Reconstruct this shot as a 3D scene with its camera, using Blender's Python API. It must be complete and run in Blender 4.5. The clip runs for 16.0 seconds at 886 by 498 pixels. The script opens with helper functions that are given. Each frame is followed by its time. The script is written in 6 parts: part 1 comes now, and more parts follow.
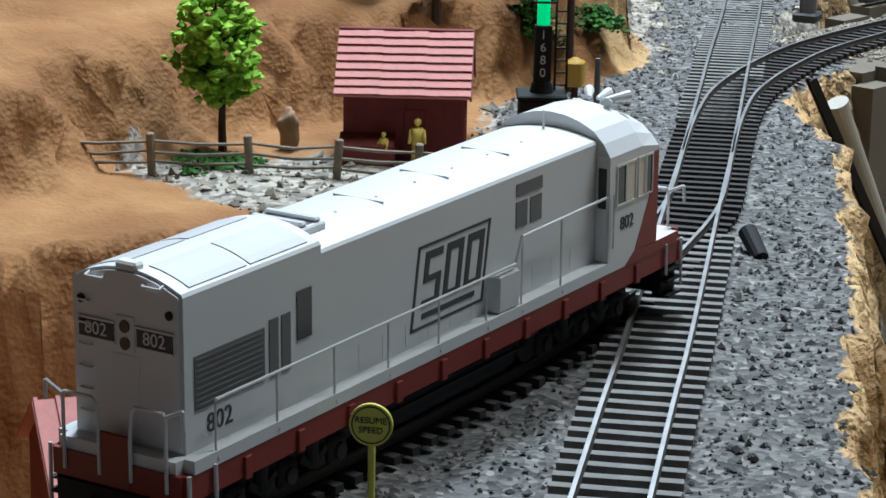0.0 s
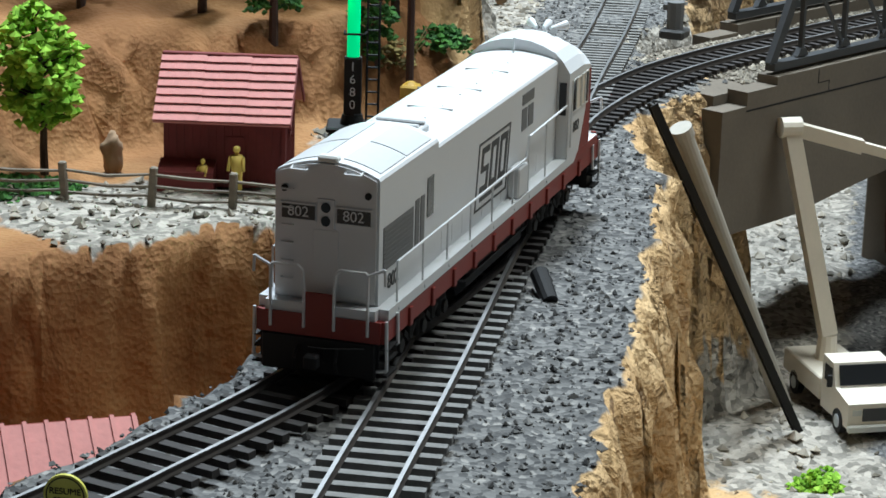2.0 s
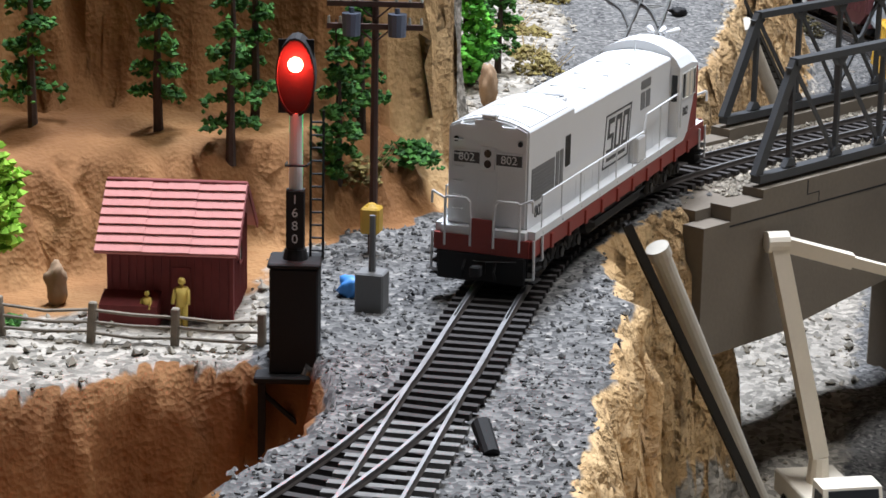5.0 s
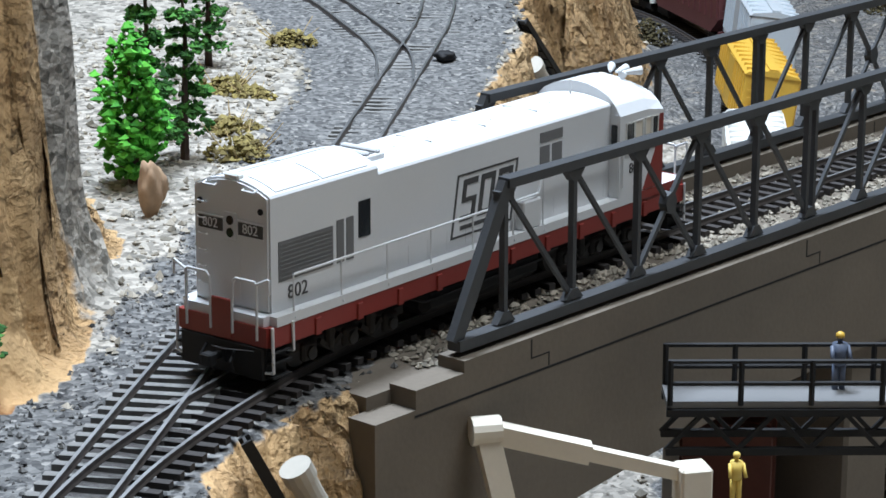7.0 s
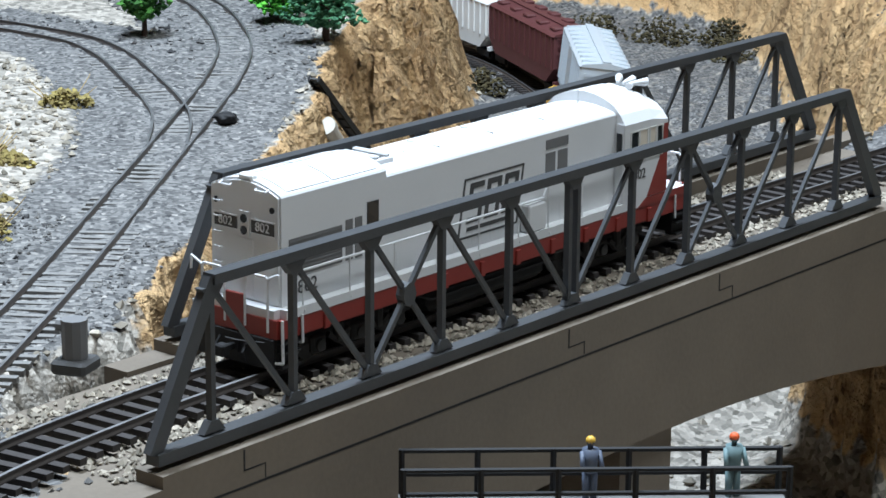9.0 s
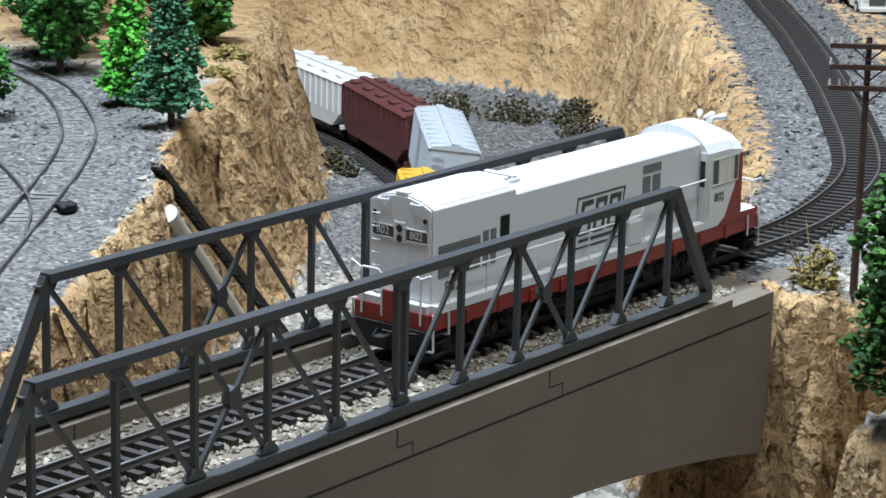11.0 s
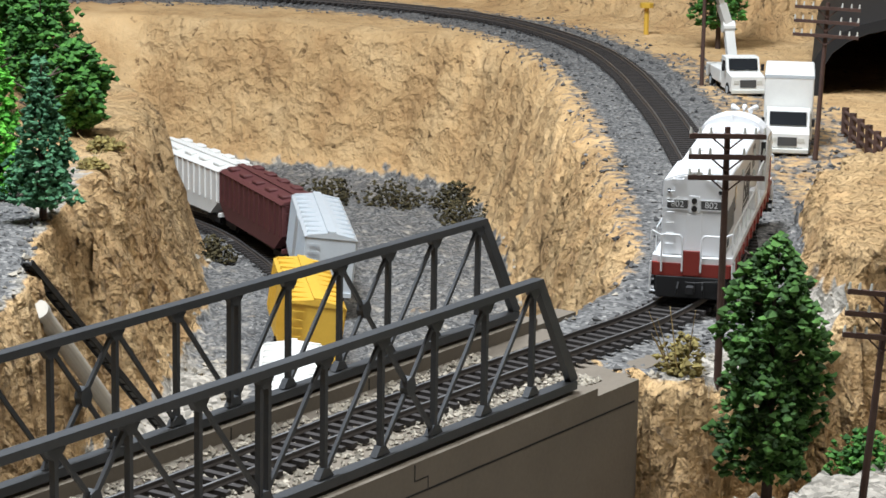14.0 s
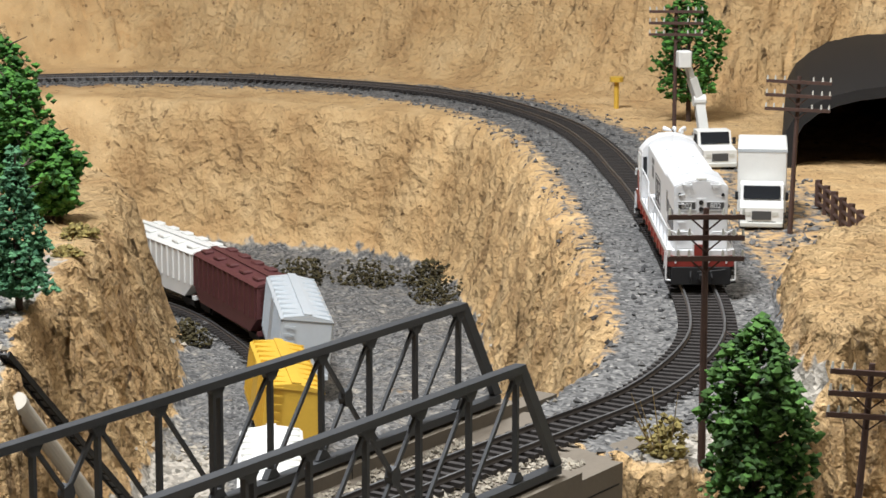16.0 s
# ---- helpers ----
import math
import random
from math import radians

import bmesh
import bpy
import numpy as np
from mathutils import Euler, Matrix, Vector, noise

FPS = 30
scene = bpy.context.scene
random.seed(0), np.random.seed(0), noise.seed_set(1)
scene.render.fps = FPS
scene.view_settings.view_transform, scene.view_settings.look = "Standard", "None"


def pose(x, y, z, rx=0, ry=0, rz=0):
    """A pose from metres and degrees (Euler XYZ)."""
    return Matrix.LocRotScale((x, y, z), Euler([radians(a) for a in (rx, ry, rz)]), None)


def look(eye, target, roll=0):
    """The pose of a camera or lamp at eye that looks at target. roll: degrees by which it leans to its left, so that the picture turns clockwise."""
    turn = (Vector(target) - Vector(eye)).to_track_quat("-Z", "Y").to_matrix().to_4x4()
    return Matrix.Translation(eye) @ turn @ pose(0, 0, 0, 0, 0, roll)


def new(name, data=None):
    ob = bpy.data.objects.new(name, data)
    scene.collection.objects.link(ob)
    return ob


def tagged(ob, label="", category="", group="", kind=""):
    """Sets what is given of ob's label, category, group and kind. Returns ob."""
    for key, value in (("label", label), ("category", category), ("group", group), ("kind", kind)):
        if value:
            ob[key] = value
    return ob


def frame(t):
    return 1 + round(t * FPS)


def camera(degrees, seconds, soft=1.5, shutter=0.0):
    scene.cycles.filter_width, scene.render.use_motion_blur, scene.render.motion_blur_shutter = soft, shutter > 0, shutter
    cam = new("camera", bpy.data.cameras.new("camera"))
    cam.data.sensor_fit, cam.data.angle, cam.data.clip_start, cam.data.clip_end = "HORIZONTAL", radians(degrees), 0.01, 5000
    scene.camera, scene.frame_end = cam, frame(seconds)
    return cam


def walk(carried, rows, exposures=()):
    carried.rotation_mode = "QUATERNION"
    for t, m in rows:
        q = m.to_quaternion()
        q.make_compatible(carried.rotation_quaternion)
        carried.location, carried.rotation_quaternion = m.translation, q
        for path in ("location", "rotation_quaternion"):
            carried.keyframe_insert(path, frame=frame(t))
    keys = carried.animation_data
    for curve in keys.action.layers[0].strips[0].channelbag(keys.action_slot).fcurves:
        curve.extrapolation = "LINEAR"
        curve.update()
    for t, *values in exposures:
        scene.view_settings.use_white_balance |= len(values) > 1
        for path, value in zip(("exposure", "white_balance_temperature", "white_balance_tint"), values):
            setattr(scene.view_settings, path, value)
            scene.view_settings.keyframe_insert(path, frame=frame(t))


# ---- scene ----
cam = camera(20.2, 16.0, soft=1.6)
PATH = [
    (0, (-0.90773, -0.58976, 0.19121), (-0.18569, 0.05119, -0.06926), 1.03),
    (0.5, (-0.91955, -0.57349, 0.19868), (-0.15974, 0.02213, -0.06195), 3.12),
    (1, (-0.92928, -0.57354, 0.20381), (-0.14574, -0.00853, -0.05469), 3.40),
    (1.5, (-0.89805, -0.60346, 0.20724), (-0.13239, -0.01731, -0.05772), 2.57),
    (2, (-0.85599, -0.62869, 0.21233), (-0.13616, 0.00939, -0.06098), 1.73),
    (2.5, (-0.82982, -0.62864, 0.21467), (-0.12813, 0.03148, -0.05344), 1.24),
    (3, (-0.81194, -0.62135, 0.22130), (-0.11317, 0.04328, -0.04324), 1.14),
    (5.5, (-0.78973, -0.62759, 0.23535), (-0.08041, 0.03010, -0.01827), 0.99),
    (6, (-0.77451, -0.66185, 0.26690), (-0.07377, -0.00037, -0.00035), -0.86),
    (6.5, (-0.74942, -0.68393, 0.27440), (-0.04477, -0.02557, 0.00974), -1.41),
    (7, (-0.51683, -0.50770, 0.23276), (0.20206, 0.13123, -0.04105), -0.00),
    (7.5, (-0.45323, -0.47368, 0.21990), (0.28074, 0.14917, -0.05092), 0.40),
    (8, (-0.44099, -0.48364, 0.22527), (0.29886, 0.13404, -0.04136), 0.26),
    (8.5, (-0.43155, -0.49825, 0.23156), (0.31105, 0.11680, -0.03352), 0.22),
    (9, (-0.42614, -0.50273, 0.23294), (0.31964, 0.10978, -0.02903), 0.45),
    (9.5, (-0.41965, -0.50881, 0.23820), (0.33795, 0.09096, -0.01933), 0.83),
    (12, (-0.41909, -0.51556, 0.25009), (0.37392, 0.05075, 0.02553), 1.41),
    (12.5, (-0.41869, -0.51926, 0.25170), (0.38073, 0.04039, 0.03324), 1.36),
    (13, (-0.41570, -0.52585, 0.24980), (0.39057, 0.02480, 0.03368), 1.33),
    (13.5, (-0.41626, -0.52621, 0.25172), (0.39281, 0.02118, 0.03779), 1.22),
    (14, (-0.41709, -0.52608, 0.25593), (0.39518, 0.01909, 0.04858), 0.97),
    (14.5, (-0.42026, -0.52467, 0.25822), (0.39246, 0.02237, 0.05764), 0.93),
    (15, (-0.42103, -0.52420, 0.25980), (0.39187, 0.02426, 0.06389), 0.81),
    (15.5, (-0.41994, -0.52522, 0.26144), (0.39733, 0.01956, 0.07358), 0.40),
    (16, (-0.41659, -0.52015, 0.26198), (0.40704, 0.01771, 0.08212), 0.03),
]
# the clip's camera drifts from a cool to a warm balance
LOOKS = [(0, -0.42, 5650, 4), (3, -0.3, 5900, 2), (5.5, -0.15, 6000, 14), (7, -0.35, 5600, 8), (7.5, -0.3, 5600, 8), (9.5, -0.2, 5550, 6), (12.5, -0.22, 5900, 8), (14.5, -0.3, 6300, 10), (16, -0.32, 6550, 11)]
walk(cam, [(t, look(eye, target, roll)) for t, eye, target, roll in PATH], LOOKS)

# ---- room and light: a dim train room lit by ceiling tubes ----
U = 0.01  # plan numbers below are centimetres of the layout
world = bpy.data.worlds.new("room_air")
world.use_nodes = True
world.node_tree.nodes["Background"].inputs["Color"].default_value = (0.85, 0.9, 1.0, 1)
world.node_tree.nodes["Background"].inputs["Strength"].default_value = 0.014
scene.world = world
scene.view_settings.exposure = 0.0


def tube_light(x, y, z, sx, sy, watts, colour):
    data = bpy.data.lights.new("ceiling_tube_light", "AREA")
    data.shape, data.size, data.size_y, data.energy, data.color = "RECTANGLE", sx, sy, watts, colour
    ob = new("ceiling_tube_light", data)
    ob.matrix_world = pose(x, y, z)
    return ob


tube_light(0.24, 0.34, 1.56, 0.6, 0.3, 70, (0.92, 0.96, 1.0))
tube_light(0.3, -0.52, 1.55, 0.9, 0.3, 25, (1.0, 0.97, 0.9))


# ---- materials ----
def material(name, colour, rough=0.7, metal=0.0, vary=0.15, grain=800.0, bump=0.2, stain=60.0, depth=0.0004, second=None):
    """Colour with grain and stains at two sizes, and fine relief; the numbers are per metre."""
    m = bpy.data.materials.new(name)
    m.use_nodes = True
    n, l = m.node_tree.nodes, m.node_tree.links
    b = n["Principled BSDF"]
    b.inputs["Roughness"].default_value, b.inputs["Metallic"].default_value = rough, metal
    tc = n.new("ShaderNodeTexCoord")
    a, s = n.new("ShaderNodeTexNoise"), n.new("ShaderNodeTexNoise")
    a.inputs["Scale"].default_value, s.inputs["Scale"].default_value = grain, stain
    a.inputs["Detail"].default_value, s.inputs["Detail"].default_value = 4, 3
    for t in (a, s):
        l.new(tc.outputs["Object"], t.inputs["Vector"])
    mix = n.new("ShaderNodeMix")
    mix.data_type = "RGBA"
    dark = second or [c * (1 - 2.2 * vary) for c in colour]
    mix.inputs["A"].default_value, mix.inputs["B"].default_value = (*dark, 1), (*[min(1, c * (1 + vary)) for c in colour], 1)
    add = n.new("ShaderNodeMath")
    add.operation = "MULTIPLY_ADD"
    add.inputs[1].default_value, add.inputs[2].default_value = 0.45, 0.0
    l.new(a.outputs["Fac"], add.inputs[0])
    add2 = n.new("ShaderNodeMath")
    add2.operation = "MULTIPLY_ADD"
    add2.inputs[1].default_value = 0.75
    l.new(s.outputs["Fac"], add2.inputs[0])
    l.new(add.outputs[0], add2.inputs[2])
    l.new(add2.outputs[0], mix.inputs["Factor"])
    l.new(mix.outputs["Result"], b.inputs["Base Color"])
    bp = n.new("ShaderNodeBump")
    bp.inputs["Strength"].default_value, bp.inputs["Distance"].default_value = bump, depth
    l.new(a.outputs["Fac"], bp.inputs["Height"])
    l.new(bp.outputs["Normal"], b.inputs["Normal"])
    return m


def glowing(name, colour, strength):
    m = bpy.data.materials.new(name)
    m.use_nodes = True
    b = m.node_tree.nodes["Principled BSDF"]
    b.inputs["Base Color"].default_value = (*colour, 1)
    b.inputs["Emission Color"].default_value = (*colour, 1)
    b.inputs["Emission Strength"].default_value = strength
    return m


def piecewise(name, c1, c2, rough=0.85):
    """Stones or leaves: each loose piece takes its own shade."""
    m = bpy.data.materials.new(name)
    m.use_nodes = True
    n, l = m.node_tree.nodes, m.node_tree.links
    b = n["Principled BSDF"]
    b.inputs["Roughness"].default_value = rough
    g, mix = n.new("ShaderNodeNewGeometry"), n.new("ShaderNodeMix")
    mix.data_type = "RGBA"
    mix.inputs["A"].default_value, mix.inputs["B"].default_value = (*c1, 1), (*c2, 1)
    l.new(g.outputs["Random Per Island"], mix.inputs["Factor"])
    l.new(mix.outputs["Result"], b.inputs["Base Color"])
    return m


WHITE = material("white_model_paint", (0.68, 0.69, 0.7), 0.45, 0, 0.03, 900, 0.04, 40)
RED = material("red_model_paint", (0.23, 0.028, 0.02), 0.5, 0, 0.12, 900, 0.06, 60)
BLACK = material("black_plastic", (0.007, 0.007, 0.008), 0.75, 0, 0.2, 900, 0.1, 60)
DARK = material("dark_grey_paint", (0.06, 0.06, 0.06), 0.6, 0, 0.1, 1500, 0.1, 60)
GREYPANEL = material("grey_decal", (0.16, 0.16, 0.16), 0.6, 0, 0.06, 900, 0.05, 60)
LIGHTGREY = material("light_grey_roof_patch", (0.55, 0.56, 0.57), 0.5, 0, 0.05, 900, 0.05, 50)
GLASS = material("dark_window_pane", (0.02, 0.022, 0.025), 0.12, 0, 0.05, 300, 0.0, 30)
STEELBLUE = material("weathered_grey_bridge_steel", (0.055, 0.058, 0.062), 0.5, 0.2, 0.12, 700, 0.15, 90)
GREYTIE = material("dusty_grey_tie", (0.2, 0.195, 0.185), 0.85, 0, 0.3, 900, 0.3, 200)
TIE = material("dark_brown_tie", (0.035, 0.03, 0.028), 0.8, 0, 0.3, 900, 0.3, 200)
CONCRETE = material("grey_brown_cast_concrete", (0.155, 0.13, 0.10), 0.85, 0, 0.14, 500, 0.3, 35)
SHACKRED = material("red_plank_wall", (0.20, 0.03, 0.028), 0.7, 0, 0.2, 500, 0.2, 120)
ROOFPINK = material("faded_pink_red_shingle", (0.52, 0.20, 0.175), 0.7, 0, 0.12, 600, 0.2, 150)
WOODGREY = material("weathered_grey_wood", (0.26, 0.22, 0.17), 0.85, 0, 0.3, 700, 0.4, 200)
POLE = material("dark_stained_pole", (0.075, 0.04, 0.03), 0.8, 0, 0.25, 700, 0.3, 150)
BARK = material("brown_bark", (0.07, 0.045, 0.035), 0.9, 0, 0.3, 700, 0.5, 150)
YELLOW = material("yellow_paint", (0.64, 0.40, 0.05), 0.5, 0, 0.08, 600, 0.05, 100)
SIGNYELLOW = material("pale_yellow_sign_paint", (0.62, 0.60, 0.10), 0.55, 0, 0.08, 600, 0.05, 100)
ORANGE = material("plain_orange_plastic", (0.75, 0.55, 0.12), 0.6, 0, 0.05, 600, 0.05, 100)
CREAM = material("cream_white_plastic", (0.72, 0.66, 0.55), 0.5, 0, 0.06, 600, 0.05, 80)
MAROON = material("maroon_car_paint", (0.10, 0.03, 0.03), 0.6, 0, 0.15, 500, 0.1, 80)
RUST = material("rust_brown_car_paint", (0.13, 0.035, 0.02), 0.6, 0, 0.2, 500, 0.1, 70)
SILVER = material("silver_grey_car_paint", (0.50, 0.54, 0.57), 0.45, 0.1, 0.06, 500, 0.05, 80)
OFFWHITE = material("off_white_car_paint", (0.72, 0.72, 0.69), 0.5, 0, 0.06, 500, 0.05, 80)
GLOVE = material("pale_grey_pipe", (0.45, 0.42, 0.36), 0.6, 0, 0.12, 400, 0.1, 60)
BLUE = material("blue_plastic", (0.06, 0.25, 0.65), 0.5, 0, 0.1, 500, 0.05, 80)
TRANSFORMER = material("blue_grey_can", (0.10, 0.12, 0.17), 0.5, 0, 0.1, 500, 0.05, 80)
INSULATOR = material("pale_glass_insulator", (0.55, 0.55, 0.50), 0.3, 0, 0.1, 500, 0.05, 80)
STUMP = material("tan_root_wood", (0.33, 0.22, 0.13), 0.9, 0, 0.25, 400, 0.4, 150)
WALLPAINT = material("painted_room_wall", (0.2, 0.195, 0.19), 0.9, 0, 0.04, 60, 0.05, 3)
TRUCKGREY = material("dusty_truck_black", (0.03, 0.028, 0.026), 0.8, 0, 0.3, 700, 0.2, 120)
BALLASTROCK = piecewise("grey_ballast_stone", (0.03, 0.03, 0.032), (0.22, 0.215, 0.205))
SANDROCK = piecewise("pale_limestone_chip", (0.15, 0.135, 0.105), (0.46, 0.41, 0.33))
LEAF_DARK = piecewise("dark_green_foam_leaf", (0.012, 0.06, 0.008), (0.075, 0.23, 0.03))
LEAF_OLIVE = piecewise("dark_olive_foam_leaf", (0.014, 0.04, 0.008), (0.075, 0.19, 0.03))
LEAF_BRIGHT = piecewise("bright_green_foam_leaf", (0.04, 0.2, 0.015), (0.14, 0.5, 0.04))
LEAF_YELLOW = piecewise("yellow_green_foam_leaf", (0.15, 0.33, 0.01), (0.38, 0.66, 0.06))
LEAF_BLUE = piecewise("blue_green_foam_leaf", (0.02, 0.085, 0.04), (0.08, 0.22, 0.10))
BRUSH = piecewise("olive_brush", (0.10, 0.075, 0.02), (0.32, 0.26, 0.08))
DARKBRUSH = piecewise("dark_olive_brush", (0.02, 0.017, 0.007), (0.085, 0.068, 0.024))
DRYGRASS = piecewise("dry_straw", (0.22, 0.15, 0.06), (0.5, 0.38, 0.18))
RED_GLOW = glowing("red_lens_glow", (1.0, 0.03, 0.015), 320)
GREEN_GLOW = glowing("green_lens_glow", (0.05, 1.0, 0.3), 130)
# weak glow standing for green lens light on the white mast
GREEN_SPILL = glowing("green_lamp_spill", (0.03, 0.8, 0.25), 0.9)


def terrain_material():
    """Ballast, pale grit and tan plaster rock, chosen by the plan's masks; relief at three sizes."""
    m = bpy.data.materials.new("plaster_rock_and_ballast")
    m.use_nodes = True
    n, l = m.node_tree.nodes, m.node_tree.links
    b = n["Principled BSDF"]
    b.inputs["Roughness"].default_value = 0.9
    tc = n.new("ShaderNodeTexCoord")

    def tex(kind, scale, detail=5):
        t = n.new("ShaderNodeTex" + kind)
        t.inputs["Scale"].default_value = scale
        if kind == "Noise":
            t.inputs["Detail"].default_value = detail
        l.new(tc.outputs["Object"], t.inputs["Vector"])
        return t

    def ramp(src, stops):
        r = n.new("ShaderNodeValToRGB")
        l.new(src, r.inputs["Fac"])
        el = r.color_ramp.elements
        while len(el) < len(stops):
            el.new(0.5)
        for e, (p, c) in zip(el, stops):
            e.position, e.color = p, (*c, 1)
        return r.outputs["Color"]

    def mixed(f, a, c):
        x = n.new("ShaderNodeMix")
        x.data_type = "RGBA"
        l.new(f, x.inputs["Factor"])
        l.new(a, x.inputs["A"])
        l.new(c, x.inputs["B"])
        return x.outputs["Result"]

    big, mid, fine = tex("Noise", 22), tex("Noise", 130), tex("Noise", 700)
    cells = tex("Voronoi", 520)
    cells2 = tex("Voronoi", 330)
    rock = ramp(big.outputs["Fac"], [(0.28, (0.45, 0.275, 0.12)), (0.5, (0.56, 0.365, 0.17)), (0.72, (0.65, 0.45, 0.23))])
    # pits: low spots of the mid relief are darkened in the colour, like shade
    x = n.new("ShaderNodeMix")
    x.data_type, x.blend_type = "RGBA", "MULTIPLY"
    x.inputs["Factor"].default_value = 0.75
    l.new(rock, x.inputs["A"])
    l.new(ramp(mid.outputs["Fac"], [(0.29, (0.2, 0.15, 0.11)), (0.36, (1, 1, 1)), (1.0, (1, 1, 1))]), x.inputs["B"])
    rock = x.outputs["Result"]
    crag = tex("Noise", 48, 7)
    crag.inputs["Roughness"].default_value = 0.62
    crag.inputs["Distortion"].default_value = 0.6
    # broken facets on the plaster, bent by the fine relief
    warp = n.new("ShaderNodeVectorMath")
    warp.operation = "MULTIPLY_ADD"
    warp.inputs[1].default_value = (0.014, 0.014, 0.014)
    l.new(mid.outputs["Color"], warp.inputs[0])
    l.new(tc.outputs["Object"], warp.inputs[2])
    chips = n.new("ShaderNodeTexVoronoi")
    chips.inputs["Scale"].default_value = 95
    l.new(warp.outputs["Vector"], chips.inputs["Vector"])
    # facets differ in tone; hollows of the crag relief get painted crevice shade
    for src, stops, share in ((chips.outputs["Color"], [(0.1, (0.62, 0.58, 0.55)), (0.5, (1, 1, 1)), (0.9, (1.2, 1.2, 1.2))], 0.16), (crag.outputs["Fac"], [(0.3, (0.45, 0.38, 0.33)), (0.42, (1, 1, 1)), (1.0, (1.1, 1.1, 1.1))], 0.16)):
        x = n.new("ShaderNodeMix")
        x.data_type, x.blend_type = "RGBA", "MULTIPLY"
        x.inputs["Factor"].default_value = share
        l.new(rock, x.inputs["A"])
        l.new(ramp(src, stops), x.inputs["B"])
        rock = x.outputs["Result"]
    grey = ramp(cells.outputs["Color"], [(0.1, (0.035, 0.035, 0.036)), (0.45, (0.105, 0.103, 0.1)), (0.8, (0.19, 0.186, 0.178)), (1.0, (0.36, 0.34, 0.31))])
    grit = ramp(cells2.outputs["Color"], [(0.1, (0.12, 0.11, 0.09)), (0.5, (0.29, 0.265, 0.225)), (0.85, (0.44, 0.40, 0.34))])
    at = n.new("ShaderNodeAttribute")
    at.attribute_name = "plan_mask"
    sep = n.new("ShaderNodeSeparateColor")
    l.new(at.outputs["Color"], sep.inputs["Color"])
    # two batches of plaster: a brown wash at the hollow and the back hill, pale peach round the gorge
    brown = ramp(big.outputs["Fac"], [(0.28, (0.19, 0.08, 0.022)), (0.5, (0.27, 0.125, 0.04)), (0.72, (0.36, 0.19, 0.07))])
    wash = n.new("ShaderNodeMapRange")
    wash.inputs["From Min"].default_value, wash.inputs["From Max"].default_value = 0.08, 0.16
    l.new(sep.outputs["Blue"], wash.inputs["Value"])
    rock = mixed(wash.outputs["Result"], brown, rock)

    def frayed(src):
        a = n.new("ShaderNodeMath")
        a.operation = "MULTIPLY_ADD"
        a.inputs[1].default_value = 0.9
        l.new(mid.outputs["Fac"], a.inputs[0])
        l.new(src, a.inputs[2])
        r = n.new("ShaderNodeMapRange")
        r.inputs["From Min"].default_value, r.inputs["From Max"].default_value = 0.85, 1.05
        l.new(a.outputs[0], r.inputs["Value"])
        return r.outputs["Result"]

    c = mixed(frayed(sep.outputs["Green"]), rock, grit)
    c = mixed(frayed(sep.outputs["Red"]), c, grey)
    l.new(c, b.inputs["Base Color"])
    b0 = n.new("ShaderNodeBump")
    b0.inputs["Distance"].default_value = 0.03
    crude = n.new("ShaderNodeMapRange")
    crude.inputs["From Min"].default_value = 0.13
    l.new(sep.outputs["Blue"], crude.inputs["Value"])
    bc = n.new("ShaderNodeBump")
    bc.inputs["Distance"].default_value = 0.008
    l.new(crude.outputs["Result"], bc.inputs["Strength"])
    l.new(chips.outputs["Distance"], bc.inputs["Height"])
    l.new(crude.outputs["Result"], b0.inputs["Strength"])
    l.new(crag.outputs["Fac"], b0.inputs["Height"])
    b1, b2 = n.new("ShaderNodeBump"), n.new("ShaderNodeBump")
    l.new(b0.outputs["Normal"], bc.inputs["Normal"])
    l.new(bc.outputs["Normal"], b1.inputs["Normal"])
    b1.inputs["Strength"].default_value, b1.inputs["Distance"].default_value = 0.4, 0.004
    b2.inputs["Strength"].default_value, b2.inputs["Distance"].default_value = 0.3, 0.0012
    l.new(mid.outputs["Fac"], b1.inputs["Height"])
    l.new(cells.outputs["Distance"], b2.inputs["Height"])
    l.new(b1.outputs["Normal"], b2.inputs["Normal"])
    l.new(b2.outputs["Normal"], b.inputs["Normal"])
    return m


TERRAIN = terrain_material()


# ---- building helpers (centimetres) ----
def P(x, y, z, rx=0, ry=0, rz=0):
    return pose(x * U, y * U, z * U, rx, ry, rz)


def thing(name, m, label, category, group="", kind=""):
    ob = new(name)
    ob.empty_display_size = 0.01
    ob.matrix_basis = m
    return tagged(ob, label, category, group, kind)


def part(name, bm, mat, parent=None, label="", smooth=False):
    bmesh.ops.scale(bm, vec=(U, U, U), verts=bm.verts)
    me = bpy.data.meshes.new(name)
    bm.to_mesh(me)
    bm.free()
    me.materials.append(mat)
    if smooth:
        for p in me.polygons:
            p.use_smooth = True
    ob = new(name, me)
    ob.parent = parent
    return tagged(ob, label)


def block(bm, x0, x1, y0, y1, z0, z1, bevel=0.0):
    g = bmesh.ops.create_cube(bm, size=1)["verts"]
    for v in g:
        v.co = Vector((x0 + (v.co.x + 0.5) * (x1 - x0), y0 + (v.co.y + 0.5) * (y1 - y0), z0 + (v.co.z + 0.5) * (z1 - z0)))
    if bevel:
        es = list({e for v in g for e in v.link_edges})
        bmesh.ops.bevel(bm, geom=es, offset=bevel, segments=1, affect="EDGES")
    return bm


def blocks(*rows, bevel=0.0):
    bm = bmesh.new()
    for r in rows:
        block(bm, *r, bevel=bevel)
    return bm


